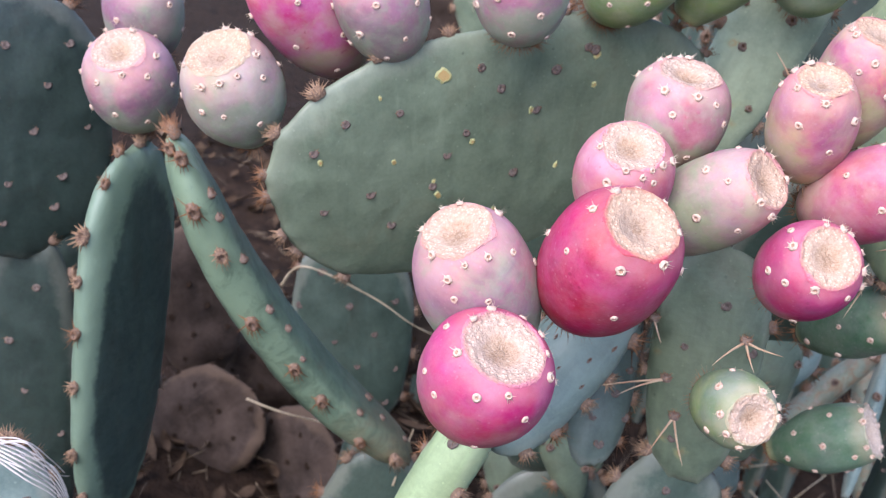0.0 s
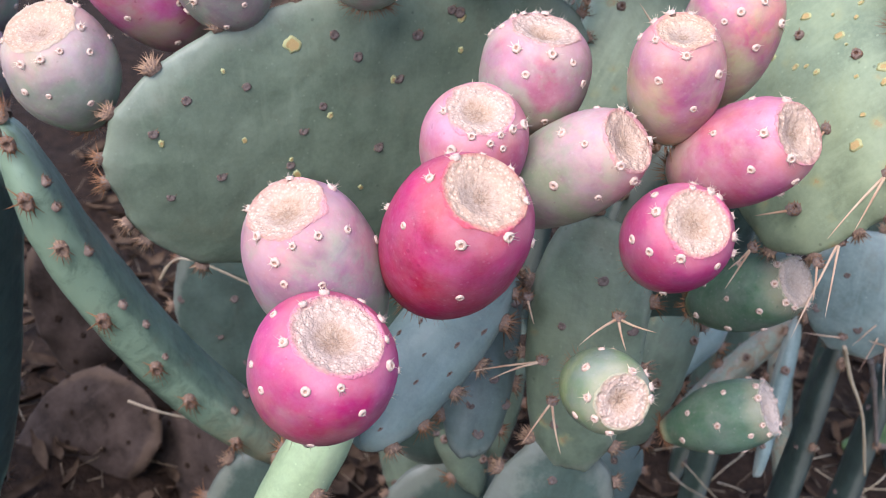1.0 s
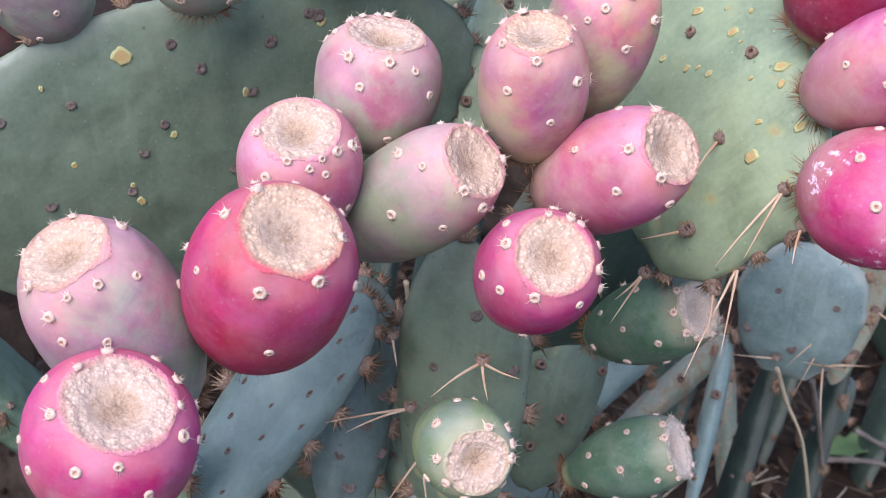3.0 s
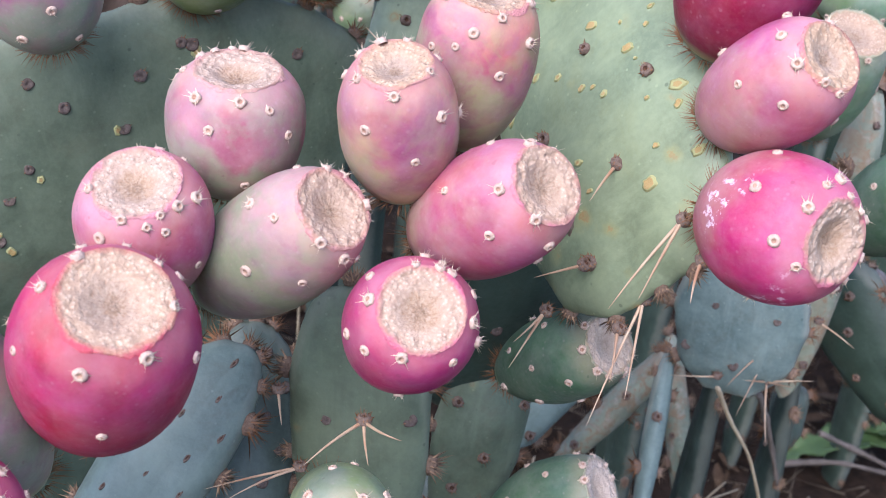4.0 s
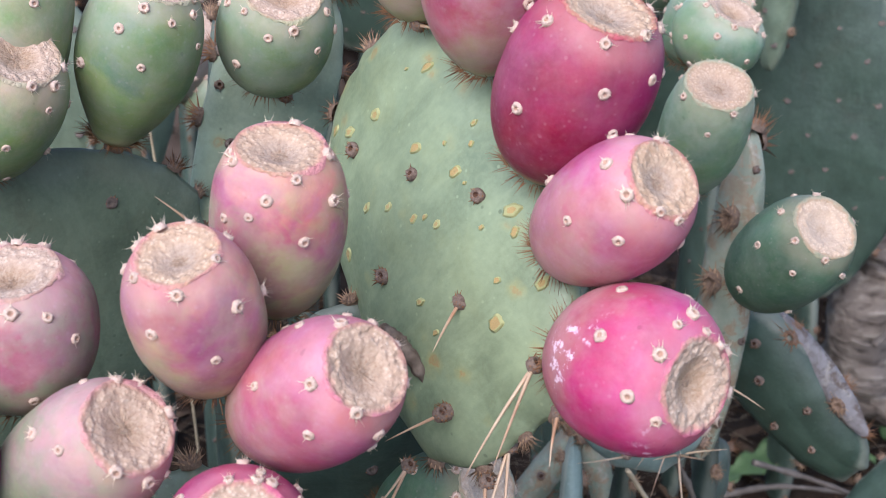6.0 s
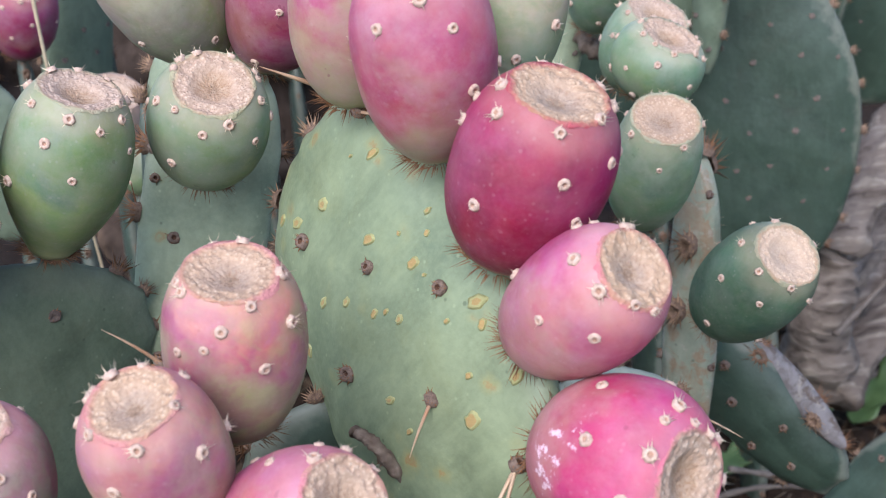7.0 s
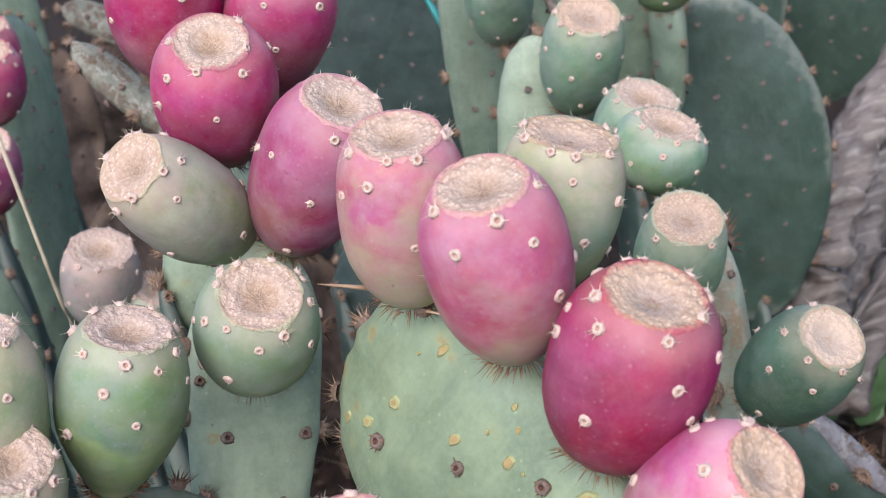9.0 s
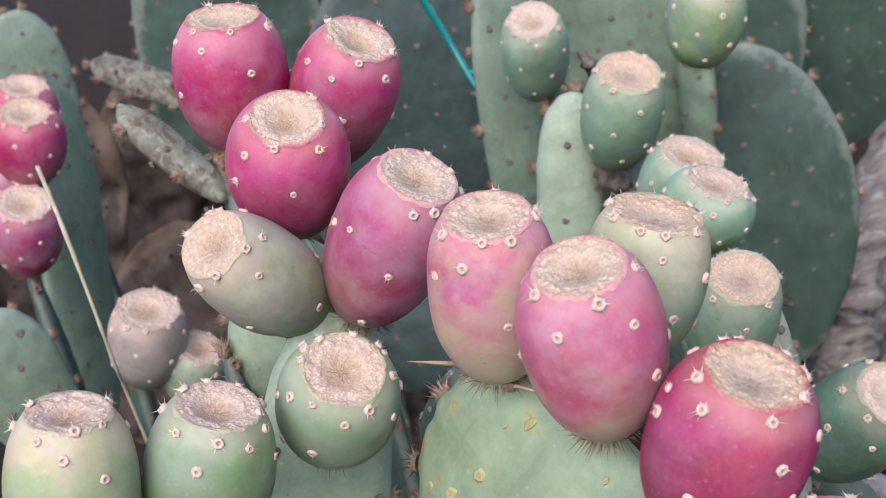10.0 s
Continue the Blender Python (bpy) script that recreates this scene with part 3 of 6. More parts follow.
DEAD_AREOLES = [areole_mesh("areole", s, 0.0028, DEAD_WOOL, DEAD_WOOL, n, 0.004, 0.4) for s, n in ((51, 4), (52, 8), (53, 12))]
FRUIT_AREOLES = [areole_mesh("areole", s, 0.0017, CREAM, BRISTLE_PALE, n, 0.0019, 0.5) for s, n in ((1, 1), (2, 3), (3, 7), (4, 0), (5, 2))]
RIM_AREOLES = [areole_mesh("areole", s, 0.0018, CREAM, BRISTLE_PALE, n, 0.0027, 0.7) for s, n in ((6, 4), (7, 9), (8, 6))]
PAD_AREOLES = [areole_mesh("areole", s, 0.0028, WOOL_DARK, BRISTLE_BROWN, n, 0.0026, 0.9) for s, n in ((11, 6), (12, 12), (13, 18))]
SMALL_AREOLES = [areole_mesh("areole", s, 0.0027, WOOL_FADED, BRISTLE_BROWN, n, 0.0024, 0.25) for s, n in ((21, 2), (22, 5), (23, 3))]
SLIT_AREOLES = [areole_mesh("areole", s, 0.0017, WOOL_DARK, BRISTLE_BROWN, n, 0.0016, 0.25) for s, n in ((41, 0), (42, 1), (43, 2))]
for slit in SLIT_AREOLES:
    slit.transform(Matrix.Diagonal((0.45, 1.25, 1, 1)))
EDGE_AREOLES = [areole_mesh("areole", s, 0.0036, TUFT, bristle, n, long, 1.0) for s, n, long, bristle in ((31, 40, 0.0062, BRISTLE_TAN), (32, 46, 0.0055, BRISTLE_TAN), (33, 26, 0.0085, BRISTLE_BROWN))]
for tuft in EDGE_AREOLES:
    tuft.transform(Matrix.Diagonal((1.2, 0.85, 1, 1)))


def fruit(style, top, axis, length, width, crown, label="", neck=0.40, spots=(), pear=0.0):
    """A prickly pear; pear: how much it draws in towards its base. top is the middle of its crown, axis the way from base to crown."""
    seed = round(1000 * (top[0] + 2 * top[1] + 3 * top[2]))
    rng = random.Random(seed)
    around, rings = 48, 26
    half, rim = width / 2, min(0.8, crown / width * 1.02)
    off = Vector((rng.uniform(0, 50), rng.uniform(0, 50), 0))

    def radius(s):
        if s > 0.56:
            return half * math.sqrt(max(0.0, 1 - (1 - rim * rim) * ((s - 0.56) / 0.44) ** 2.5))
        u = (0.56 - s) / 0.56
        return half * ((1 - pear) * math.sqrt(max(0.0, 1 - (1 - neck * neck) * u ** 2.1)) + pear * (0.8 * neck + (1 - 0.8 * neck) * (1 - u ** 1.7) ** 1.2))

    def warp(p):
        k = 1 + 0.024 * noise.noise(p * 32 + off) + 0.012 * noise.noise(p * 90 + off)
        return Vector((p.x * k, p.y * k, p.z))

    verts = []
    for k in range(rings):
        s = k / (rings - 1)
        for j in range(around):
            w = 2 * math.pi * j / around
            verts.append(warp(Vector((radius(s) * math.cos(w), radius(s) * math.sin(w), s * length))))
    faces = lathe(rings, around)
    faces.append(tuple(range(around - 1, -1, -1)))
    root = new("prickly_pear_fruit")
    z = Vector(axis).normalized()
    turn = basis(z, (0.2, -1, 0.1))
    root.matrix_world = Matrix.Translation(Vector(top) - z * length) @ turn
    tagged(root, label or FRUIT_WORDS[style], "fruit", "fruits on the cactus")
    part("skin", mesh_of("skin", verts, faces, FRUIT[style]), root)

    # crown: a torn fibrous dish that laps over the rim
    deep = rng.uniform(0.048, 0.074)
    verts, faces = [], []
    around = 96
    steps = (1.0, 0.975, 0.95, 0.92, 0.89, 0.86, 0.82, 0.78, 0.74, 0.70, 0.66, 0.61, 0.56, 0.50, 0.43, 0.36, 0.28, 0.20, 0.14, 0.08)
    for k, q in enumerate(steps):
        for j in range(around):
            w = 2 * math.pi * j / around
            c = Vector((math.cos(w), math.sin(w), 0))
            if k < 2:
                lap = (0.012 + 0.022 * noise.noise(c * 1.6 + off) + 0.010 * noise.noise(c * 7 + off)) * (1 - k)
                s = 1 - max(0.004, lap) if k == 0 else 1.0
                p = warp(Vector((c.x * radius(s), c.y * radius(s), s * length))) + Vector((c.x, c.y, 0.6)) * (0.00012 if k == 0 else 0.0005)
            else:
                bowl = 0.62 + 0.06 * noise.noise(c * 1.3 + off)
                fall = width * (0.030 * (1 - q * q) + deep * (1 - min(1.0, q / bowl) ** 1.7) - 0.010 * max(0.0, 1 - q / 0.13))
                p = warp(Vector((c.x * q * rim * half, c.y * q * rim * half, length - fall)))
                torn = min(1.0, max(0.0, 4 * q - 2.2))
                p.z += (0.0002 + 0.0008 * torn) * noise.noise(p * 420 + off) + 0.0003 * noise.noise(Vector((c.x * 3.2, c.y * 3.2, q * 17 + seed % 17))) + 0.0003 * noise.noise(Vector((c.x * 10, c.y * 10, q * 9 + seed % 13)))
            verts.append(p)
    faces = lathe(len(steps), around)
    verts.append((0, 0, length - (0.020 + deep) * width))
    faces += [((len(steps) - 1) * around + j, (len(steps) - 1) * around + (j + 1) % around, len(verts) - 1) for j in range(around)]
    if style not in SCAR:
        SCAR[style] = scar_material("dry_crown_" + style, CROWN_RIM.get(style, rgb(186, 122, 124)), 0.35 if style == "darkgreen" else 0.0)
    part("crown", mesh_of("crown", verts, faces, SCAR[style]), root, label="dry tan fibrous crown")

    # cream tufts in spirals, and a ring of them on the rim
    spread = [(0.985 + rng.uniform(-0.02, 0.01), 2 * math.pi * (k + rng.uniform(-0.25, 0.25)) / 9) for k in range(9)]
    spread += [(0.90 - 0.70 * (k / 15) ** 0.9 + rng.uniform(-0.03, 0.03), 2.39996 * k + seed) for k in range(16)]
    if spots:
        front = math.atan2(sum(math.sin(w) for _, w in spots), sum(math.cos(w) for _, w in spots))
        spread = list(spots) + [(s, w) for s, w in spread if math.cos(w - front) < -0.35 and all((s - r) ** 2 + (2 * math.sin((w - v) / 2)) ** 2 > 0.05 for r, v in spots)]
    for s, w in spread:
        p = warp(Vector((radius(s) * math.cos(w), radius(s) * math.sin(w), s * length)))
        slope = (radius(min(1, s + 0.01)) - radius(s - 0.01)) / (0.02 * length)
        out = Vector((math.cos(w), math.sin(w), -slope if s < 0.95 else 0.8)).normalized()
        size = rng.uniform(0.8, 1.2)
        m = Matrix.Translation(p) @ basis(out, (0.3, 0.2, 1)) @ Matrix.Rotation(rng.uniform(0, 6), 4, "Z") @ Matrix.Diagonal((size, size, size, 1))
        part("areole", rng.choice(RIM_AREOLES if s > 0.9 or rng.random() < 0.12 else FRUIT_AREOLES), root, m)

    # brown bristles where the fruit sits on its pad
    verts, faces = [], []
    for k in range(170):
        w = rng.uniform(0, 2 * math.pi)
        p = Vector((math.cos(w), math.sin(w), 0)) * radius(0.02) * rng.uniform(0.85, 1.05)
        way = Vector((math.cos(w), math.sin(w), rng.uniform(-0.6, 0.9))).normalized()
        spike(verts, faces, p, p + way * rng.uniform(0.003, 0.0085), 0.00024)
    tagged(part("bristles", mesh_of("bristles", verts, faces, BRISTLE_BROWN), root, label="brown bristles at the base"), kind="stuff")
    return root


def rust_spot(seed):
    """A low blister of rust, a pale swollen ring round a sunken amber middle, one metre across."""
    rng = random.Random(seed)
    off = Vector((seed * 3.7, 0, 0))
    prof = ((1.0, -0.0006), (0.9, 0.0002), (0.66, 0.0004), (0.45, 0.0003), (0.2, 0.00035))
    verts = []
    for q, h in prof:
        for j in range(24):
            w = 2 * math.pi * j / 24
            k = 0.5 * q * (1 + 0.35 * noise.noise(Vector((math.cos(w), math.sin(w), 0)) * 1.3 + off))
            verts.append((k * math.cos(w), k * math.sin(w), h))
    faces = lathe(len(prof), 24) + [tuple(range(len(verts) - 24, len(verts)))]
    me = mesh_of("rust_spot", verts, faces, RUST_RING)
    me.materials.append(RUST)
    for p in me.polygons[48 + 24 * (seed % 2):]:
        p.material_index = 1
    return me


RUST_SPOTS = [rust_spot(k) for k in range(1, 7)]


def pad(style, middle, axis, normal, a, b, thick, taper, label="", bend=0.0, facing=PAD_AREOLES, gap=0.034, spots=(), rim=2.6, square=2.4, scabs=(), burr=1.0, faces_bare=False):
    """A cactus pad: half length a along its axis, half width b, wider towards its tip by taper."""
    seed = round(1000 * (middle[0] + 2 * middle[1] + 3 * middle[2]))
    rng = random.Random(seed)
    off = Vector((rng.uniform(0, 50), rng.uniform(0, 50), rng.uniform(0, 50)))
    around, rings = 120, 14
    crease = (0.16, 30) if style == "brown" else (0.035, 14)
    facing = DEAD_AREOLES if style == "brown" else facing

    count = max(6, int(2 * math.pi * (a + b) / 2 / (gap * 0.8)))
    rim_at = [2 * math.pi * (k + rng.uniform(-0.2, 0.2)) / count for k in range(count)]

    def swell(w):
        return sum(math.exp(-((math.remainder(w - v, 2 * math.pi)) * (a + b) / 2 / 0.0045) ** 2) for v in rim_at)

    def flat(q, w):
        """Side and height at the share q of the way from the middle to the outline."""
        wob = 1 + 0.035 * noise.noise(Vector((math.cos(w) * 1.7, math.sin(w) * 1.7, 0)) + off) + 0.012 * noise.noise(Vector((math.cos(w) * 7, math.sin(w) * 7, 0)) + off)
        c, s = math.cos(w), math.sin(w)
        wob += 0.0016 * min(1.0, gap / 0.032) ** 2 * 2 / (a + b) * swell(w) * q ** 6
        wob *= (abs(c) ** square + abs(s) ** square) ** (-1 / square)
        return q * wob * b * s * (1 + taper * c), q * wob * a * c

    def depth(q):
        return thick / 2 * (max(0.0, 1 - q ** rim)) ** 0.5 * (1.0 + 0.1 * (1 - q))

    def sway(x, z):
        return bend * (z / a) ** 2 * a + crease[0] * b * noise.noise(Vector((x, 0, z)) * crease[1] + off)

    def place(q, w, side):
        x, z = flat(q, w)
        return Vector((x, side * (depth(q) + 0.0009 * noise.noise(Vector((x * 60, side, z * 60)) + off)) + sway(x, z), z))

    verts, faces = [], []
    qs = [1 - (1 - k / (rings - 1)) ** 1.7 for k in range(rings)]
    for side, order in ((-1, qs[1:]), (1, qs[-2:0:-1])):
        for q in order:
            for j in range(around):
                verts.append(place(q, 2 * math.pi * j / around, side))
    rows = len(verts) // around
    faces = lathe(rows, around)
    verts += [place(0, 0, -1), place(0, 0, 1)]
    for j in range(around):
        i = (j + 1) % around
        faces.append((i, j, len(verts) - 2))
        faces.append(((rows - 1) * around + j, (rows - 1) * around + i, len(verts) - 1))
    z = Vector(axis).normalized()
    y = Vector(normal)
    y = (y - y.dot(z) * z).normalized()
    x = y.cross(z)
    root = new("cactus_pad")
    root.matrix_world = Matrix.Translation(middle) @ Matrix((x, y, z)).transposed().to_4x4()
    tagged(root, label or PAD_WORDS[style], "cactus pad", "pads of the cactus")
    part("pad_body", mesh_of("pad_body", verts, faces, PAD[style]), root)

    # areoles in a staggered net on both faces, and along the rim
    net = []
    for row in range(int(2 * a / (gap * 0.8)) + 1):
        for column in range(int(3 * b / gap) + 1):
            net.append(((column + row % 2 * 0.5 + rng.uniform(-0.15, 0.15)) * gap - 1.5 * b, (row * 0.8 + rng.uniform(-0.12, 0.12)) * gap - a))
    for side in (1, -1):
        for px, pz in (spots if side == 1 else ()) if faces_bare else spots if spots and side == 1 else net:
            u = max(-1.0, min(1.0, pz / a))
            v = px / (b * (1 + taper * u))
            q = (abs(u) ** square + abs(v) ** square) ** (1 / square)
            if q < (0.98 if faces_bare else 0.9):
                p = place(q, math.atan2(v, u), side)
                m = Matrix.Translation(p) @ basis((rng.uniform(-0.2, 0.2), side, 0.35), (0, 0, 1))
                size = rng.uniform(0.75, 1.15)
                part("areole", rng.choice(facing), root, m @ Matrix.Diagonal((size, size, size, 1)))
    for px, pz, size in scabs:
        u = max(-1.0, min(1.0, pz / a))
        v = px / (b * (1 + taper * u))
        q = (abs(u) ** square + abs(v) ** square) ** (1 / square)
        if q < 0.96:
            w = math.atan2(v, u)
            out = (place(q + 0.02, w, 1) - place(q - 0.02, w, 1)).cross(place(q, w + 0.03, 1) - place(q, w - 0.03, 1)).normalized()
            out = out if out.y > 0 else -out
            part("rust_spot", rng.choice(RUST_SPOTS), root, Matrix.Translation(place(q, w, 1) + 0.0002 * out) @ basis(out, (0, 0, 1)) @ Matrix.Rotation(rng.uniform(-0.4, 0.4), 4, "Z") @ Matrix.Diagonal((size, size * rng.uniform(1.1, 1.7), 1, 1)))
    for w in rim_at:
        if math.cos(w) < -0.8:
            continue
        p = place(0.995, w, rng.choice((-1, 1)))
        out = Vector((math.sin(w) / b, 0, math.cos(w) / a)).normalized()
        size = burr * rng.uniform(0.7, 1.1)
        part("areole", rng.choice(DEAD_AREOLES if style == "brown" else EDGE_AREOLES), root, Matrix.Translation(p) @ basis(out, (0, 1, 0)) @ Matrix.Diagonal((size, size, size, 1)))
    return root


def thorns(root, foot, *tips, thick=0.0007):
    """Long horny spines that spring from one areole of a pad."""
    back = root.matrix_world.inverted()
    foot = back @ Vector(foot)
    rng = random.Random(round(1e4 * foot.length))
    tuft = part("areole", PAD_AREOLES[2], root, Matrix.Translation(foot))
    for tip in tips:
        tip = back @ Vector(tip)
        way = tip - foot
        a = way.orthogonal().normalized()
        b = way.normalized().cross(a)
        sag = (a * rng.uniform(-1, 1) + b * rng.uniform(-1, 1)) * way.length * 0.03
        verts, sides, steps = [], 6, 7
        for k in range(steps):
            s = k / (steps - 1)
            r = thick * (1 - s) ** 0.7 + 0.00006
            for j in range(sides):
                w = 2 * math.pi * j / sides
                verts.append(way * s + sag * math.sin(math.pi * s) + r * (a * math.cos(w) + b * math.sin(w)))
        part("spine", mesh_of("spine", verts, lathe(steps, sides), SPINE), tuft, label="long pale brown horny spine")


HUSK = plain("husk", rgb(84, 70, 60), rgb(140, 126, 114), 220, 0.9, 0.0012)
FIBRE = plain("white_fibre", rgb(176, 166, 160), rgb(206, 198, 192), 90, 0.7, 0.0002)
STRAND = {"fibre": ("dry_fibre", FIBRE, "grass"), "husk": ("withered_flower", HUSK, "dry flower"), "straw": ("dry_straw", STRAW, "grass"), "twig": ("dry_twig", TWIG, "twig"), "cord": ("plastic_cord", CORD, "cord"), "log": ("dry_log", OLD_WOOD, "log")}


def strand(kind, label, r, points):
    """A stalk, twig or cord along a smooth curve through a few points, knotty and tapered."""
    name, material, category = STRAND[kind]
    pts = [Vector(p) for p in points]
    rng = random.Random(round(1e4 * pts[0].length))
    sides, verts, line = (36 if kind == "log" else 8), [], []
    for k in range(len(pts) - 1):
        p0, p1, p2, p3 = pts[max(0, k - 1)], pts[k], pts[k + 1], pts[min(len(pts) - 1, k + 2)]
        for i in range(8):
            t = i / 8
            line.append(0.5 * (2 * p1 + (p2 - p0) * t + (2 * p0 - 5 * p1 + 4 * p2 - p3) * t * t + (3 * p1 - p0 - 3 * p2 + p3) * t ** 3))
    line.append(pts[-1])
    for k, p in enumerate(line):
        way = (line[min(k + 1, len(line) - 1)] - line[max(k - 1, 0)]).normalized()
        a = way.cross(Vector((0.31, 0.2, 0.9))).normalized()
        b = way.cross(a)
        size = r * (1 - 0.45 * k / len(line)) * rng.uniform(0.85, 1.15)
        if kind == "husk":
            size = r * rng.uniform(0.55, 1.35) * math.sin(math.pi * (0.12 + 0.8 * k / len(line))) ** 0.5
        if kind == "twig" and rng.random() < 0.15:
            size *= 1.35
        flat = 0.7 if kind == "cord" else 0.8
        for j in range(sides):
            w = 2 * math.pi * j / sides
            groove = 1.0
            if kind == "log":
                groove += 0.16 * noise.noise(Vector((math.cos(w) * 2.2, math.sin(w) * 2.2, k * 0.12 + r * 90))) + 0.07 * noise.noise(Vector((math.cos(w) * 7, math.sin(w) * 7, k * 0.1)))
            verts.append(p + size * groove * (a * math.cos(w) + flat * b * math.sin(w)))
    faces = lathe(len(line), sides) + [tuple(range(sides - 1, -1, -1)), tuple(range(len(verts) - sides, len(verts)))]
    tagged(new(name, mesh_of(name, verts, faces, material)), label, category)


def weed(place, reach, turn, lift, width, label):
    """A lobed weed leaf that arches from its foot."""
    rng = random.Random(round(1e4 * (place[0] + place[1])))
    across, along = 9, 40
    verts, faces = [], []
    for k in range(along):
        s = k / (along - 1)
        lobe = 0.55 + 0.45 * abs(math.sin(s * math.pi * 6.5 + 0.4)) + 0.08 * rng.uniform(-1, 1)
        half = width * math.sin(math.pi * min(1, 0.06 + s * 0.94)) ** 0.7 * lobe
        mid = Vector((reach * s, 0, lift * math.sin(math.pi * s * 0.75)))
        for j in range(across):
            u = 2 * j / (across - 1) - 1
            wave = 0.10 * width * math.sin(s * 30 + 3 * u) * abs(u)
            verts.append(mid + Vector((0.25 * half * abs(u), half * u, 0.35 * half * u * u + wave)))
    for k in range(along - 1):
        for j in range(across - 1):
            q = k * across + j
            faces.append((q, q + across, q + across + 1, q + 1))
    root = new("weed_leaf", mesh_of("weed_leaf", verts, faces, WEED))
    thick = root.modifiers.new("thickness", "SOLIDIFY")
    thick.thickness = 0.0006
    root.matrix_world = pose(*place, 0, 0, turn)
    tagged(root, label, "weed", "weed leaves on the ground")


def litter():
    """Dry flakes, chips and short straws strewn on the soil."""
    rng = random.Random(5)
    for name, count, label in (("dry_flakes", 1500, "dry brown leaf flakes strewn on soil"), ("dry_stalks", 1900, "short pale straws strewn on soil")):
        verts, faces = [], []
        for _ in range(count):
            x, y = rng.uniform(-0.5, 1.2), rng.uniform(0.3, 1.6)
            h = height_at(x, y)
            turn = pose(x, y, h + rng.uniform(0.002, 0.012), rng.uniform(-35, 35), rng.uniform(-35, 35), rng.uniform(0, 360))
            n = len(verts)
            if name == "dry_flakes":
                a, b, c = rng.uniform(0.007, 0.028), rng.uniform(0.003, 0.009), rng.uniform(0.001, 0.006)
                for i in range(5):
                    for j in range(3):
                        u, v = i / 2 - 1, j - 1
                        verts.append(turn @ Vector((a * u, b * v * (1 - 0.7 * u * u) + 0.001 * rng.uniform(-1, 1), c * (v * v + 0.5 * u * u) + 0.0007 * rng.uniform(-1, 1))))
                faces += [(n + i * 3 + j, n + i * 3 + j + 3, n + i * 3 + j + 4, n + i * 3 + j + 1) for i in range(4) for j in range(2)]
            else:
                spike(verts, faces, turn @ Vector((0, 0, 0)), turn @ Vector((rng.uniform(0.02, 0.09), 0, 0)), rng.uniform(0.0004, 0.0011), 4)
        tagged(new(name, mesh_of(name, verts, faces, FLAKE if name == "dry_flakes" else OLD_STRAW)), label, "litter", kind="stuff")


def height_at(x, y):
    p = Vector((x, y, 0))
    h = 0.03 * noise.noise(p * 2.5) + 0.018 * noise.noise(p * 9) + 0.008 * noise.noise(p * 31)
    return h + 0.09 * math.exp(-((x + 0.2) ** 2 + (y - 0.62) ** 2) / 0.12)


# ---------------------------------------------------------------- ground
def ground():
    n = 90
    verts, faces = [], []
    for i in range(n + 1):
        for j in range(n + 1):
            u, v = 2 * i / n - 1, 2 * j / n - 1
            x, y = 0.3 + 1.6 * u + 58 * u ** 7, 0.9 + 1.6 * v + 58 * v ** 7
            verts.append((x, y, height_at(x, y)))
    for i in range(n):
        for j in range(n):
            k = i * (n + 1) + j
            faces.append((k, k + n + 1, k + n + 2, k + 1))
    tagged(new("ground", mesh_of("ground", verts, faces, SOIL)), "dark brown dry soil with plant litter", "ground", kind="structure")


ground()
litter()

# ---------------------------------------------------------------- pads
pad_z = pad('light', (0.2662, 0.2209, 0.6475), (0.4572, -0.3732, 0.8073), (-0.8344, -0.4942, 0.2441), 0.0591, 0.0880, 0.0300, 0.04, gap=0.034, square=3.0, spots=[(0.0495, -0.0115), (0.0149, 0.016), (-0.012, 0.039), (-0.0071, -0.018), (-0.038, 0.0127), (-0.044, 0.0543), (-0.0771, 0.0341), (-0.0652, -0.019), (-0.0926, 0.0079), (-0.0397, -0.0241), (0.036, 0.0544), (-0.0067, -0.0183)], rim=2.2, scabs=[(0.0523, 0.0064, 0.0054), (0.0225, 0.0223, 0.0046), (0.0023, 0.034, 0.004), (0.0129, -0.0009, 0.0034), (0.0002, 0.0088, 0.0028), (-0.003, 0.0143, 0.0023), (-0.0092, 0.0183, 0.003), (-0.0249, 0.0479, 0.0057), (-0.0324, 0.0458, 0.0031), (0.0173, -0.0372, 0.0055), (0.023, -0.0139, 0.0038), (-0.0539, 0.0461, 0.0046), (-0.0536, 0.0226, 0.0057), (-0.0275, -0.0046, 0.0033), (0.0073, 0.0442, 0.0022), (0.015, 0.0347, 0.0018), (0.0138, 0.0483, 0.0025), (-0.0426, 0.0317, 0.0029), (-0.0406, -0.0048, 0.0025), (0.0479, 0.0404, 0.004), (0.0583, -0.0112, 0.0053), (0.0558, 0.0313, 0.0016), (0.0703, -0.0232, 0.0044), (-0.0041, 0.0357, 0.0017), (-0.0229, 0.0355, 0.0019)])
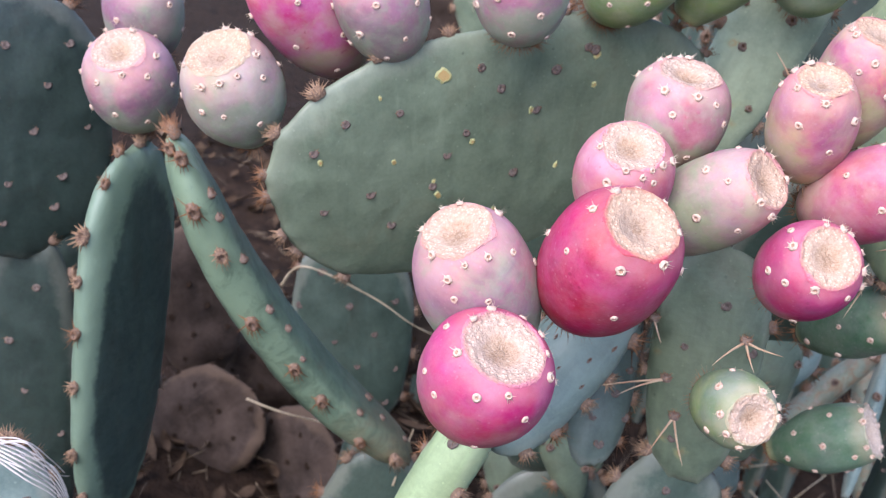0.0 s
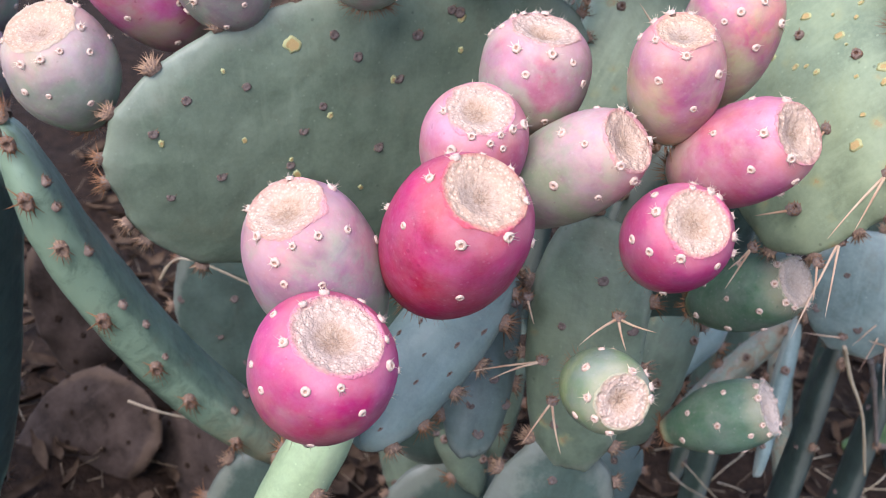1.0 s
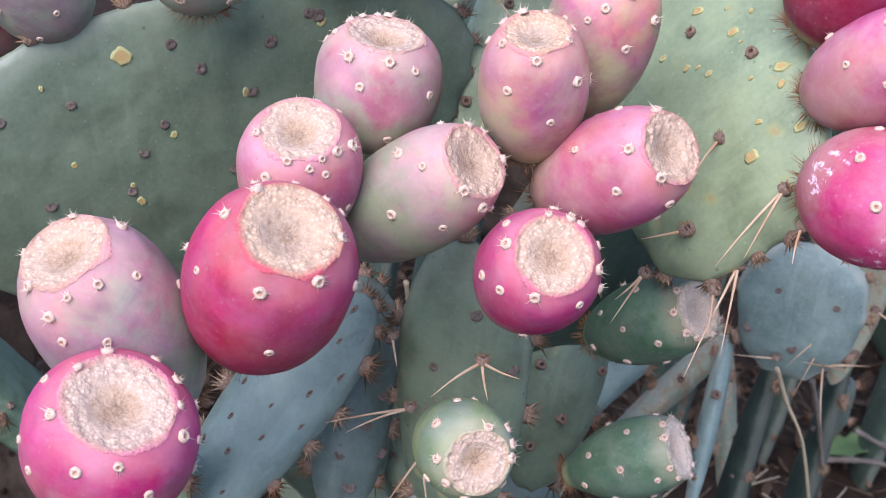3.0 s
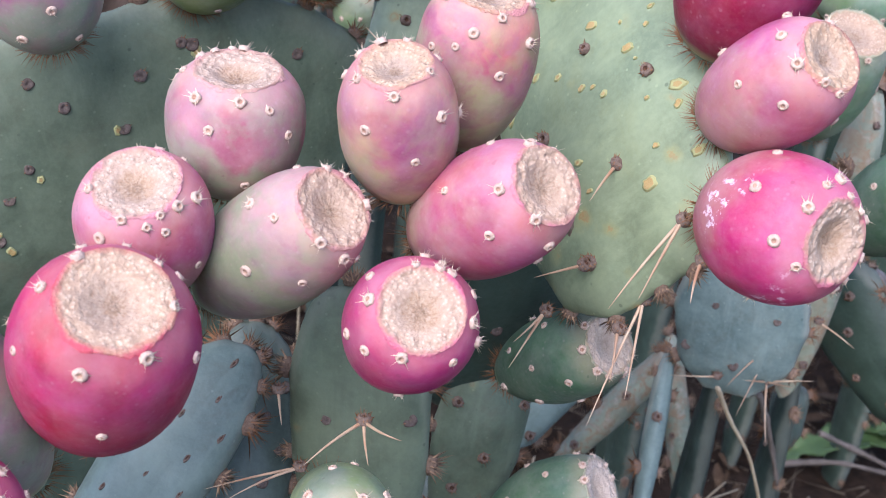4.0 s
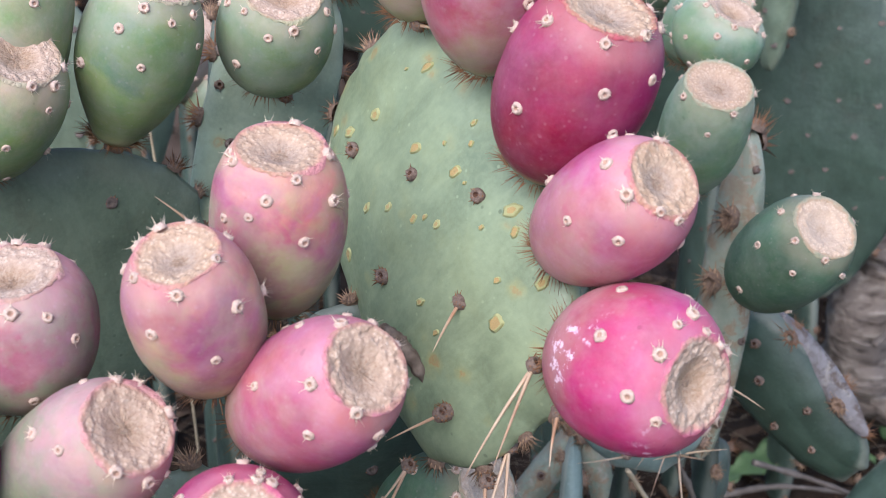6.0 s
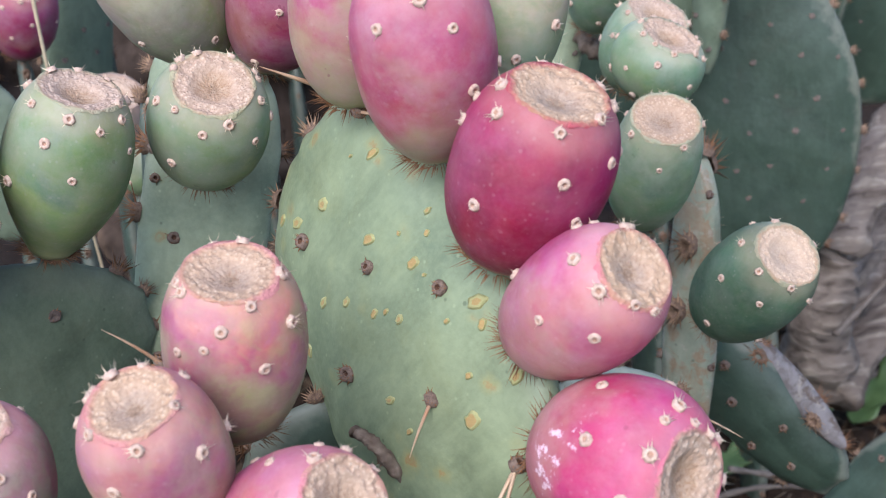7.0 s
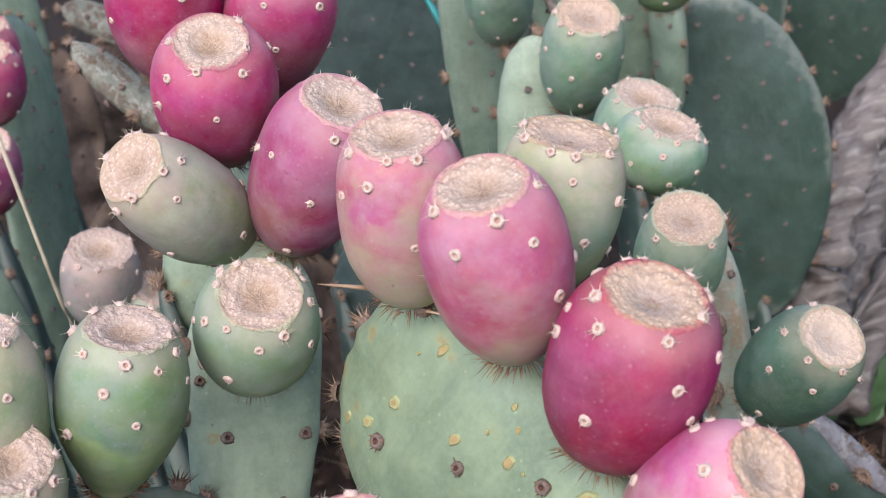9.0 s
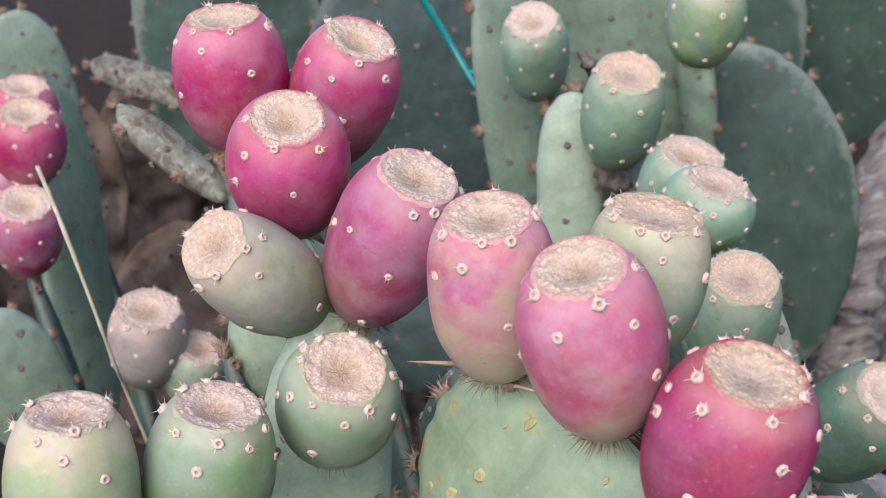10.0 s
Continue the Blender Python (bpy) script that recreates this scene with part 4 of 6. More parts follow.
pad_p = pad('mid', (0.0468, 0.2506, 0.5692), (-0.1183, -0.2306, 0.9658), (0.5827, -0.8037, -0.1206), 0.0822, 0.1415, 0.0225, 0.08, facing=SMALL_AREOLES, gap=0.036, spots=[(0.0675, 0.0449), (0.0389, 0.0127), (-0.0026, -0.0073), (0.0275, 0.0255), (0.0495, -0.0065), (0.0875, -0.0026), (-0.0144, 0.0306), (-0.0513, 0.06), (0.0198, 0.0634), (0.1177, 0.0302), (0.0996, 0.0446), (0.0741, -0.0278), (-0.0259, 0.0529), (0.0081, 0.0497), (0.0885, 0.0689), (0.1153, -0.0093), (-0.0283, 0.0897), (-0.1031, 0.0425), (-0.0467, 0.0618)], scabs=[(0.0421, 0.0621, 0.0087), (-0.0116, 0.0308, 0.0035), (-0.0524, 0.0567, 0.0047), (-0.0518, 0.0398, 0.0036), (0.0715, 0.0153, 0.0031), (0.0463, -0.0132, 0.0038), (0.0239, 0.0191, 0.0037), (0.1145, 0.0241, 0.0030), (0.0485, -0.0031, 0.0026), (0.0078, -0.0331, 0.0027), (0.0788, 0.0555, 0.0021), (-0.0329, -0.0102, 0.0031)])
pad('stemgreen', (-0.0627, 0.2318, 0.4214), (-0.5078, -0.3814, 0.7725), (0.6249, 0.1894, 0.7574), 0.1570, 0.0300, 0.0280, 0.14, gap=0.030, rim=5.0, bend=0.13, square=3.6, burr=1.15, faces_bare=True, spots=[(0.0202, 0.1286), (0.0251, 0.1144), (0.0251, 0.0813), (0.0270, 0.0418), (0.0241, 0.0197), (0.0270, -0.0055), (-0.0034, -0.0907), (0.0221, -0.0749), (0.0074, -0.1065), (0.0025, -0.1396)])
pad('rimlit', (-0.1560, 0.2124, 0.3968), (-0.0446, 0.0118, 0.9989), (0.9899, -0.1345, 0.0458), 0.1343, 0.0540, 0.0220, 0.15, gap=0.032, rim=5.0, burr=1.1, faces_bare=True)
pad('slatedeepshade', (-0.2653, 0.2767, 0.4938), (-0.2337, -0.0733, 0.9695), (0.6274, -0.7732, 0.0927), 0.0897, 0.0673, 0.0225, 0.15, facing=SMALL_AREOLES, gap=0.036)
pad('slatedeepshade', (-0.2898, 0.3421, 0.2207), (-0.3949, 0.0618, 0.9166), (0.6254, -0.7128, 0.3175), 0.0946, 0.0567, 0.0225, 0.15, facing=SMALL_AREOLES, gap=0.036)
pad('slatedeepshade', (-0.3153, 0.4469, 0.3014), (0.3473, 0.2486, 0.9042), (0.3916, -0.9146, 0.1011), 0.0653, 0.0392, 0.0225, 0.15, facing=SMALL_AREOLES, gap=0.036)
pad('slate', (0.1082, 0.1363, 0.5012), (0.4526, 0.5522, 0.7002), (-0.3281, -0.9211, 0.2095), 0.0588, 0.0230, 0.0250, 0.05, facing=SLIT_AREOLES, gap=0.017)
pad('pale', (0.0584, 0.0844, 0.4438), (0.3148, 0.1069, 0.9431), (-0.6692, -0.6796, 0.3004), 0.0590, 0.0148, 0.0250, 0.15, facing=SMALL_AREOLES, gap=0.036)
pad('slateshade', (0.1349, 0.1905, 0.4770), (-0.0830, 0.5410, 0.8369), (0.2000, -0.9600, 0.1000), 0.0573, 0.0210, 0.0200, 0.10, facing=SMALL_AREOLES, gap=0.018)
pad('dark', (0.1298, 0.3342, 0.3425), (-0.5102, 0.1362, 0.8492), (0.4105, -0.8291, 0.3796), 0.0595, 0.0178, 0.0225, 0.15)
pad('dark', (0.1479, 0.3648, 0.3523), (-0.0559, 0.1978, 0.9787), (-0.1605, -0.9692, 0.1867), 0.0693, 0.0291, 0.0225, 0.15)
pad('mid', (0.1094, 0.3706, 0.2781), (-0.3275, 0.2160, 0.9198), (0.1571, -0.9475, 0.2784), 0.0382, 0.0229, 0.0225, 0.15)
pad('greenshade', (-0.0383, 0.4349, 0.3205), (-0.2233, 0.0362, 0.9741), (0.2160, -0.9726, 0.0857), 0.0858, 0.0472, 0.0225, 0.15, facing=SMALL_AREOLES, gap=0.036)
pad_di = pad('dark', (0.1858, 0.1698, 0.5036), (-0.0977, 0.0721, 0.9926), (-0.1699, -0.9839, 0.0547), 0.0716, 0.0301, 0.0225, 0.15, facing=SMALL_AREOLES, gap=0.036)
pad('dark', (0.2409, 0.2767, 0.4398), (0.0948, 0.1417, 0.9853), (0.2566, -0.9599, 0.1134), 0.0528, 0.0238, 0.0225, 0.15)
pad('slateshade', (0.2283, 0.3232, 0.3352), (-0.0553, 0.2433, 0.9684), (-0.0884, -0.9672, 0.2379), 0.0432, 0.0346, 0.0225, 0.15)
pad_sp = pad('slatepale', (0.3945, 0.4048, 0.4638), (0.0002, 0.0472, 0.9989), (-0.3024, -0.9521, 0.0451), 0.0458, 0.0390, 0.0225, 0.15, facing=SMALL_AREOLES, gap=0.036)
pad('slatepale', (0.2859, 0.4130, 0.3853), (0.5380, 0.1184, 0.8346), (0.0080, -0.9908, 0.1354), 0.0417, 0.0150, 0.0225, 0.15)
pad('corky', (0.3464, 0.4977, 0.3370), (0.5651, 0.1051, 0.8183), (-0.0241, -0.9893, 0.1437), 0.0624, 0.0106, 0.0250, 0.15)
pad('corky', (0.4131, 0.5689, 0.2806), (-0.2182, 0.3611, 0.9066), (0.1301, -0.9100, 0.3937), 0.0800, 0.0096, 0.0250, 0.15)
pad('slatepale', (0.3568, 0.3940, 0.3778), (0.0346, 0.3619, 0.9316), (0.1718, -0.9204, 0.3512), 0.0600, 0.0065, 0.0160, 0.15)
pad('slateshade', (0.4696, 0.5001, 0.3506), (-0.0317, 0.1948, 0.9803), (-0.2656, -0.9472, 0.1797), 0.0254, 0.0127, 0.0225, 0.15)
pad('light2', (0.1874, 0.3443, 0.6375), (0.2681, 0.1303, 0.9545), (0.0977, -0.9894, 0.1076), 0.0822, 0.0284, 0.0225, 0.15)
pad('light2', (0.1875, 0.4339, 0.6884), (0.5423, -0.0123, 0.8401), (-0.2029, -0.9722, 0.1168), 0.0440, 0.0220, 0.0225, 0.15, facing=SMALL_AREOLES, gap=0.036)
pad('corky', (0.4561, 0.4719, 0.4944), (0.0658, 0.1219, 0.9904), (0.6629, -0.7472, 0.0479), 0.1055, 0.0106, 0.0325, 0.15, burr=1.7)
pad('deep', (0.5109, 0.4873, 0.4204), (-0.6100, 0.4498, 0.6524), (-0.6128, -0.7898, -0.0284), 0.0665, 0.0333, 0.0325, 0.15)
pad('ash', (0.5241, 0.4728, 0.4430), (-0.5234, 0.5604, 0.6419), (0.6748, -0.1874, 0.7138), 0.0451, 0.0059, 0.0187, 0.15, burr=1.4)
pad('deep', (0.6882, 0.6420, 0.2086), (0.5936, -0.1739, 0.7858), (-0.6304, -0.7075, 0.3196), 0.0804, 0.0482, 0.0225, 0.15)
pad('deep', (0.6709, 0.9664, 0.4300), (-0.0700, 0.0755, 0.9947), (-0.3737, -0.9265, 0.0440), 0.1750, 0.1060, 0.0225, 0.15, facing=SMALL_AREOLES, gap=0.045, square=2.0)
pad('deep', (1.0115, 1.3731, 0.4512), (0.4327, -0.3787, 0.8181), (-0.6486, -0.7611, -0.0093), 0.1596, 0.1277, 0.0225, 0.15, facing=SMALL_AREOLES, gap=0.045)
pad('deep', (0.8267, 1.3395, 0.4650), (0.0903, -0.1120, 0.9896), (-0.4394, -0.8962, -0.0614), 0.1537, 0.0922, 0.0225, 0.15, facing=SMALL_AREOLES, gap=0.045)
pad('light2', (0.4179, 0.7081, 0.6021), (0.2103, 0.0403, 0.9768), (-0.3130, -0.9438, 0.1063), 0.0754, 0.0241, 0.0225, 0.15, facing=SMALL_AREOLES, gap=0.036)
pad('mid', (0.4201, 0.8526, 0.6294), (0.0628, 0.0164, 0.9979), (0.0999, -0.9949, 0.0100), 0.1267, 0.0279, 0.0225, 0.15, facing=SMALL_AREOLES, gap=0.036)
pad('mid', (0.5689, 0.9533, 0.6375), (-0.0457, -0.0858, 0.9953), (-0.3250, -0.9408, -0.0961), 0.1162, 0.0720, 0.0225, 0.15, facing=SMALL_AREOLES, gap=0.036)
pad('mid', (0.6058, 0.9055, 0.5848), (0.0616, 0.0188, 0.9979), (-0.9531, -0.2956, 0.0644), 0.0688, 0.0207, 0.0225, 0.15, facing=SMALL_AREOLES, gap=0.036)
pad('slatedeepshade', (0.4184, 1.2980, 0.5400), (0.4935, -0.1141, 0.8622), (-0.2926, -0.9553, 0.0410), 0.2277, 0.1412, 0.0225, 0.15, facing=SMALL_AREOLES, gap=0.045)
pad('slatedeepshade', (0.3417, 0.9235, 0.4312), (0.8371, -0.1650, 0.5216), (-0.3614, -0.8826, 0.3007), 0.0874, 0.0612, 0.0225, 0.15, facing=SMALL_AREOLES, gap=0.045)
pad('mid', (-0.0115, 0.7882, 0.5318), (-0.2341, -0.0052, 0.9722), (0.2869, -0.9558, 0.0640), 0.0692, 0.0380, 0.0225, 0.15, facing=SMALL_AREOLES, gap=0.036)
pad('mid', (0.0180, 1.0625, 0.5260), (0.1337, 0.0644, 0.9889), (0.7654, -0.6406, -0.0618), 0.1860, 0.0446, 0.0225, 0.15, facing=SMALL_AREOLES, gap=0.036)
pad('mid', (0.0117, 1.2104, 0.6695), (-0.0698, -0.0779, 0.9945), (0.1474, -0.9868, -0.0669), 0.0845, 0.0423, 0.0225, 0.15, facing=SMALL_AREOLES, gap=0.036)
pad('dead', (0.1493, 0.7552, 0.6910), (-0.5832, 0.1939, 0.7888), (0.6458, -0.4785, 0.5950), 0.0504, 0.0151, 0.0225, 0.15)
pad('dead', (0.1251, 1.3107, 0.6246), (-0.8308, 0.0846, 0.5500), (0.3120, -0.7476, 0.5862), 0.0703, 0.0211, 0.0225, 0.15)
# two far dark pads added to fill shaded gaps
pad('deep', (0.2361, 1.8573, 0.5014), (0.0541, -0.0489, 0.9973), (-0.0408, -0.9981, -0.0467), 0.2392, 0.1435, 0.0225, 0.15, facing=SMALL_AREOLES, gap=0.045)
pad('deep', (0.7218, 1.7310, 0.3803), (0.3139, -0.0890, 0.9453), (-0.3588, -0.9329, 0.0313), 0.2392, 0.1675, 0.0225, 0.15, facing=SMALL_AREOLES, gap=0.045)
pad('brown', (-0.1882, 0.5389, 0.1089), (0.6173, -0.0897, 0.7816), (-0.2533, -0.9632, 0.0895), 0.0885, 0.0531, 0.0225, 0.15)
pad('brown', (-0.2106, 0.5799, 0.2257), (-0.2366, -0.0974, 0.9667), (0.3960, -0.9182, 0.0044), 0.0807, 0.0444, 0.0225, 0.15)
pad('brown', (-0.0930, 0.5408, 0.0900), (0.6239, -0.3429, 0.7023), (-0.5455, -0.8346, 0.0770), 0.0847, 0.0593, 0.0225, 0.15)
pad('brown', (-0.1594, 0.6420, 0.1080), (0.3001, -0.2702, 0.9148), (-0.0945, -0.9628, -0.2533), 0.0817, 0.0490, 0.0225, 0.15)
pad('brown', (-0.0307, 0.6941, 0.2053), (-0.4842, -0.3387, 0.8067), (0.5028, -0.8623, -0.0603), 0.0838, 0.0503, 0.0225, 0.15)
pad('brown', (0.1510, 0.5752, 0.1348), (-0.7791, -0.3766, 0.5011), (0.5655, -0.7672, 0.3026), 0.0711, 0.0426, 0.0225, 0.15)

# dark pads added at the back in place of deep shade
for middle, axis, half, wide in (((-0.10, 1.62, 0.40), (0.30, 0.0, 1), 0.20, 0.13), ((0.16, 1.95, 0.30), (-0.30, 0.1, 1), 0.23, 0.15), ((0.06, 1.48, 0.24), (0.60, -0.1, 0.8), 0.17, 0.11), ((-0.32, 1.55, 0.46), (-0.15, 0.0, 1), 0.22, 0.14), ((0.24, 1.35, 0.16), (-0.5, 0.1, 0.9), 0.15, 0.10)):
    pad("brown", middle, axis, (-0.15, -1, 0.1), half, wide, 0.0225, 0.15, gap=0.05, label="added dark brown pad standing in for shade behind fruits")

thorns(pad_z, (0.2941, 0.1404, 0.6362), (0.2699, 0.1124, 0.6107), (0.2791, 0.1102, 0.6169))
thorns(pad_z, (0.2898, 0.1593, 0.5933), (0.2725, 0.1250, 0.5541), (0.2847, 0.1260, 0.5674))
thorns(pad_z, (0.2815, 0.1541, 0.5817), (0.2790, 0.1322, 0.5700))
thorns(pad_z, (0.2722, 0.1791, 0.6398), (0.2621, 0.1588, 0.6313))
thorns(pad_z, (0.2655, 0.1704, 0.5992), (0.2460, 0.1539, 0.5989))
thorns(pad_z, (0.2547, 0.1761, 0.5738), (0.2423, 0.1570, 0.5679), (0.2417, 0.1488, 0.5609))
thorns(pad_z, (0.3009, 0.1250, 0.6281), (0.2959, 0.1051, 0.6207))
thorns(pad_sp, (0.4171, 0.4017, 0.4564), (0.3966, 0.3697, 0.4224), (0.3872, 0.3725, 0.4390))
thorns(pad_sp, (0.4162, 0.3921, 0.4355), (0.4404, 0.3805, 0.4466), (0.4155, 0.3594, 0.4108), (0.4253, 0.3705, 0.4462), (0.3945, 0.3669, 0.4484))
thorns(pad_sp, (0.4424, 0.4087, 0.4723), (0.4613, 0.3897, 0.4670))
thorns(pad_sp, (0.3857, 0.3919, 0.4346), (0.3545, 0.3778, 0.4393))
thorns(pad_di, (0.1641, 0.1441, 0.5040), (0.1292, 0.1258, 0.5006), (0.1394, 0.1211, 0.5009))
thorns(pad_di, (0.1732, 0.1365, 0.4871), (0.1615, 0.1138, 0.4736), (0.1808, 0.1096, 0.4749))
thorns(pad_di, (0.1897, 0.1065, 0.5547), (0.1940, 0.0876, 0.5491), (0.2045, 0.0881, 0.5608), (0.1723, 0.0788, 0.5519))
thorns(pad_di, (0.1508, 0.1587, 0.5300), (0.1557, 0.1403, 0.5257))
thorns(pad_z, (0.2517, 0.2563, 0.7259), (0.2250, 0.2454, 0.7410), thick=0.0012)
thorns(pad_z, (0.2577, 0.2442, 0.7219), (0.2657, 0.2274, 0.7240))
thorns(pad_p, (0.1866, 0.1773, 0.6647), (0.1707, 0.1708, 0.6827))

# the pad on which the white grass tuft lies
pad('slatepale', (-0.158, 0.052, 0.205), (0.0, 0.0, 1), (0.35, -0.9, 0.2), 0.222, 0.040, 0.024, 0.1, facing=SMALL_AREOLES, gap=0.03, label='pale blue-grey cactus pad with dry grass on its tip')

# lower pads that stand in the soil and carry the others
for middle, lean, half, wide in (
        ((0.14, 0.34, 0.15), (0.05, 0.02, 1), 0.16, 0.06),
        ((0.22, 0.30, 0.15), (0.05, 0.05, 1), 0.17, 0.055),
        ((0.19, 0.17, 0.22), (0.0, 0.0, 1), 0.23, 0.05),
        ((0.05, 0.11, 0.19), (0.0, 0.0, 1), 0.21, 0.05),
        ((0.03, 0.29, 0.15), (-0.1, 0.0, 1), 0.17, 0.05),
        ((-0.16, 0.20, 0.13), (0.0, 0.0, 1), 0.15, 0.045),
        ((-0.26, 0.33, 0.08), (0.0, 0.0, 1), 0.10, 0.05),
        ((-0.25, 0.295, 0.20), (0.0, -0.05, 1), 0.22, 0.04),
        ((0.10, 0.31, 0.41), (-0.3, -0.3, 1), 0.12, 0.045),
        ((0.235, 0.265, 0.53), (0.0, -0.4, 1), 0.09, 0.04)):
    # both skins used here have shade put into their colour
    pad("slatedeepshade" if middle[0] < -0.2 else "greenshade", middle, lean, (0.2, -1, 0.1), half, wide, 0.026, 0.1, facing=SMALL_AREOLES, gap=0.05, label="lower green cactus pad in the soil, shade painted in" if middle[2] < 0.35 else "")
for x, y, top in ((0.46, 0.48, 0.42), (0.39, 0.41, 0.45), (-0.335, 0.435, 0.27), (-0.02, 0.435, 0.27), (0.005, 0.79, 0.49), (0.02, 1.225, 0.62),
                  (0.22, 1.875, 0.30), (0.94, 1.43, 0.35), (0.81, 1.365, 0.34), (0.645, 0.66, 0.18), (0.18, 1.30, 0.62), (0.18, 0.75, 0.68),
                  (0.27, 0.94, 0.42), (0.65, 1.75, 0.18), (0.40, 0.71, 0.56), (0.41, 0.85, 0.53), (0.57, 0.96, 0.55), (0.69, 0.955, 0.29),
                  (0.0, 1.05, 0.39), (0.31, 1.32, 0.37), (0.16, 0.43, 0.68), (0.47, 0.50, 0.35), (0.43, 0.54, 0.24), (0.111, 0.706, 0.54), (0.005, 0.893, 0.60), (0.247, 0.413, 0.62)):
    # dry picks the narrow pads whose dark skin stands for shade
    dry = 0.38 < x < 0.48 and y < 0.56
    pad("slatedeepshade" if dry else "greenshade", (x, y, top / 2 - 0.01), (0.0, 0.0, 1), (1, 0.15, 0), top / 2 + 0.01, 0.016 if dry else 0.03, 0.018 if dry else 0.024, 0.0, facing=SMALL_AREOLES, gap=0.05,
        label="narrow lower cactus pad with shade painted dark" if dry else "narrow lower cactus pad standing edge-on in the soil")

# ---------------------------------------------------------------- fruits
fruit('crimson', (0.1176, 0.0359, 0.6301), (0.2331, -0.4992, 0.8345), 0.0752, 0.0583, 0.0336, neck=0.40, spots=[(0.76, 0.47), (0.92, 1.36), (0.97, 2.25), (0.59, 1.73), (0.95, 6.20), (0.56, 6.13), (0.79, 2.96), (0.89, 3.93), (1.00, 3.25), (0.89, 4.71), (0.85, 5.24)])
fruit('magenta', (0.0746, 0.0042, 0.5745), (0.2105, -0.3937, 0.8948), 0.0535, 0.0583, 0.0347, neck=0.40, spots=[(0.96, 0.39), (0.63, 0.71), (0.88, 1.26), (0.95, 1.78), (0.77, 2.17), (0.93, 2.91), (0.94, 3.87), (0.90, 4.35), (0.97, 5.08), (0.30, 1.68), (0.63, 0.31), (0.87, 6.00), (0.78, 3.12), (1.00, 5.71)])
fruit('mauve', (0.0428, 0.0400, 0.6056), (-0.3802, -0.4097, 0.8292), 0.0885, 0.0555, 0.0303, neck=0.34, spots=[(0.91, 1.07), (0.95, 2.04), (0.87, 2.57), (0.96, 1.49), (0.99, 0.60), (0.89, 5.37), (1.00, 4.42), (0.94, 3.48), (0.86, 5.50), (0.71, 5.71), (0.76, 1.68), (0.81, 1.13), (0.65, 3.01)], pear=0.4)
fruit('rose', (0.1093, 0.0877, 0.6452), (-0.0159, -0.4826, 0.8757), 0.0510, 0.0462, 0.0281, neck=0.41, spots=[(0.99, 0.08), (0.70, 5.39), (0.81, 5.03), (0.84, 4.69), (0.86, 4.37), (0.86, 3.90), (0.91, 2.91), (0.97, 2.49), (0.95, 1.75), (0.86, 0.92), (0.32, 5.92)])
fruit('olive', (0.1725, 0.0958, 0.6423), (0.5704, -0.4371, 0.6954), 0.0824, 0.0444, 0.0271, neck=0.31, spots=[(0.78, 0.29), (0.90, 0.73), (0.65, 1.23), (0.79, 1.96), (0.99, 1.68), (0.95, 2.41), (0.89, 5.63), (0.99, 5.31), (1.00, 3.93), (0.89, 2.96)], pear=0.4)
fruit('pink', (0.1302, 0.1401, 0.6700), (0.0134, -0.1641, 0.9864), 0.0482, 0.0506, 0.0293, neck=0.42, spots=[(0.91, 0.81), (0.75, 1.18), (0.94, 1.62), (0.88, 2.12), (0.94, 6.13), (0.99, 5.26), (0.99, 4.58), (0.93, 4.19), (0.82, 3.82), (0.68, 2.38), (0.31, 1.73)])
fruit('peach', (0.1860, 0.1150, 0.6876), (-0.1212, -0.3605, 0.9248), 0.0553, 0.0413, 0.0242, neck=0.44, spots=[(0.98, 0.29), (0.93, 5.34), (1.00, 4.95), (0.75, 0.86), (0.96, 1.39), (1.00, 2.57), (0.90, 3.56), (0.78, 2.25), (0.54, 1.68), (0.48, 5.71), (0.56, 3.14)])
fruit('rose', (0.2405, 0.0983, 0.6591), (0.5134, -0.5911, 0.6221), 0.0708, 0.0443, 0.0261, neck=0.34, spots=[(0.62, 0.39), (0.80, 1.34), (0.94, 0.68), (1.00, 1.65), (0.89, 2.38), (0.79, 5.79), (0.87, 5.11), (0.91, 4.71), (0.93, 4.16), (0.90, 3.48), (0.72, 2.57)])
fruit('magenta', (0.2057, 0.0738, 0.6209), (0.1656, -0.7136, 0.6807), 0.0522, 0.0455, 0.0286, neck=0.40, spots=[(0.95, 6.13), (0.82, 0.65), (0.96, 1.23), (0.89, 2.23), (0.94, 3.01), (0.87, 3.56), (0.97, 4.08), (0.76, 4.58), (0.68, 0.26), (0.38, 1.52), (0.86, 5.65)])
fruit('green', (0.1931, 0.0558, 0.5419), (0.2753, -0.9008, 0.3358), 0.0474, 0.0366, 0.0236, neck=0.40, spots=[(0.76, 5.97), (0.93, 0.37), (0.96, 1.05), (0.91, 3.93), (0.81, 4.21), (0.81, 2.85), (0.93, 1.78), (0.70, 0.99)])
fruit('darkgreen', (0.2981, 0.2069, 0.4703), (0.7691, -0.2445, 0.5904), 0.0636, 0.0407, 0.0301, neck=0.37, pear=0.9)
fruit('darkgreen', (0.2864, 0.1945, 0.5529), (0.5510, -0.5592, 0.6194), 0.0710, 0.0407, 0.0261, neck=0.36, pear=0.3)
fruit('peach', (0.2137, 0.1522, 0.7068), (0.0744, -0.2316, 0.9700), 0.0622, 0.0439, 0.0275, neck=0.44, spots=[(0.97, 6.26), (0.88, 5.29), (0.90, 5.18), (0.92, 3.98), (0.90, 3.80), (0.99, 2.85), (0.97, 1.75), (0.88, 1.23), (0.82, 2.38), (0.66, 1.81), (0.71, 0.55), (0.78, 0.99), (0.68, 3.22), (0.97, 0.29)])
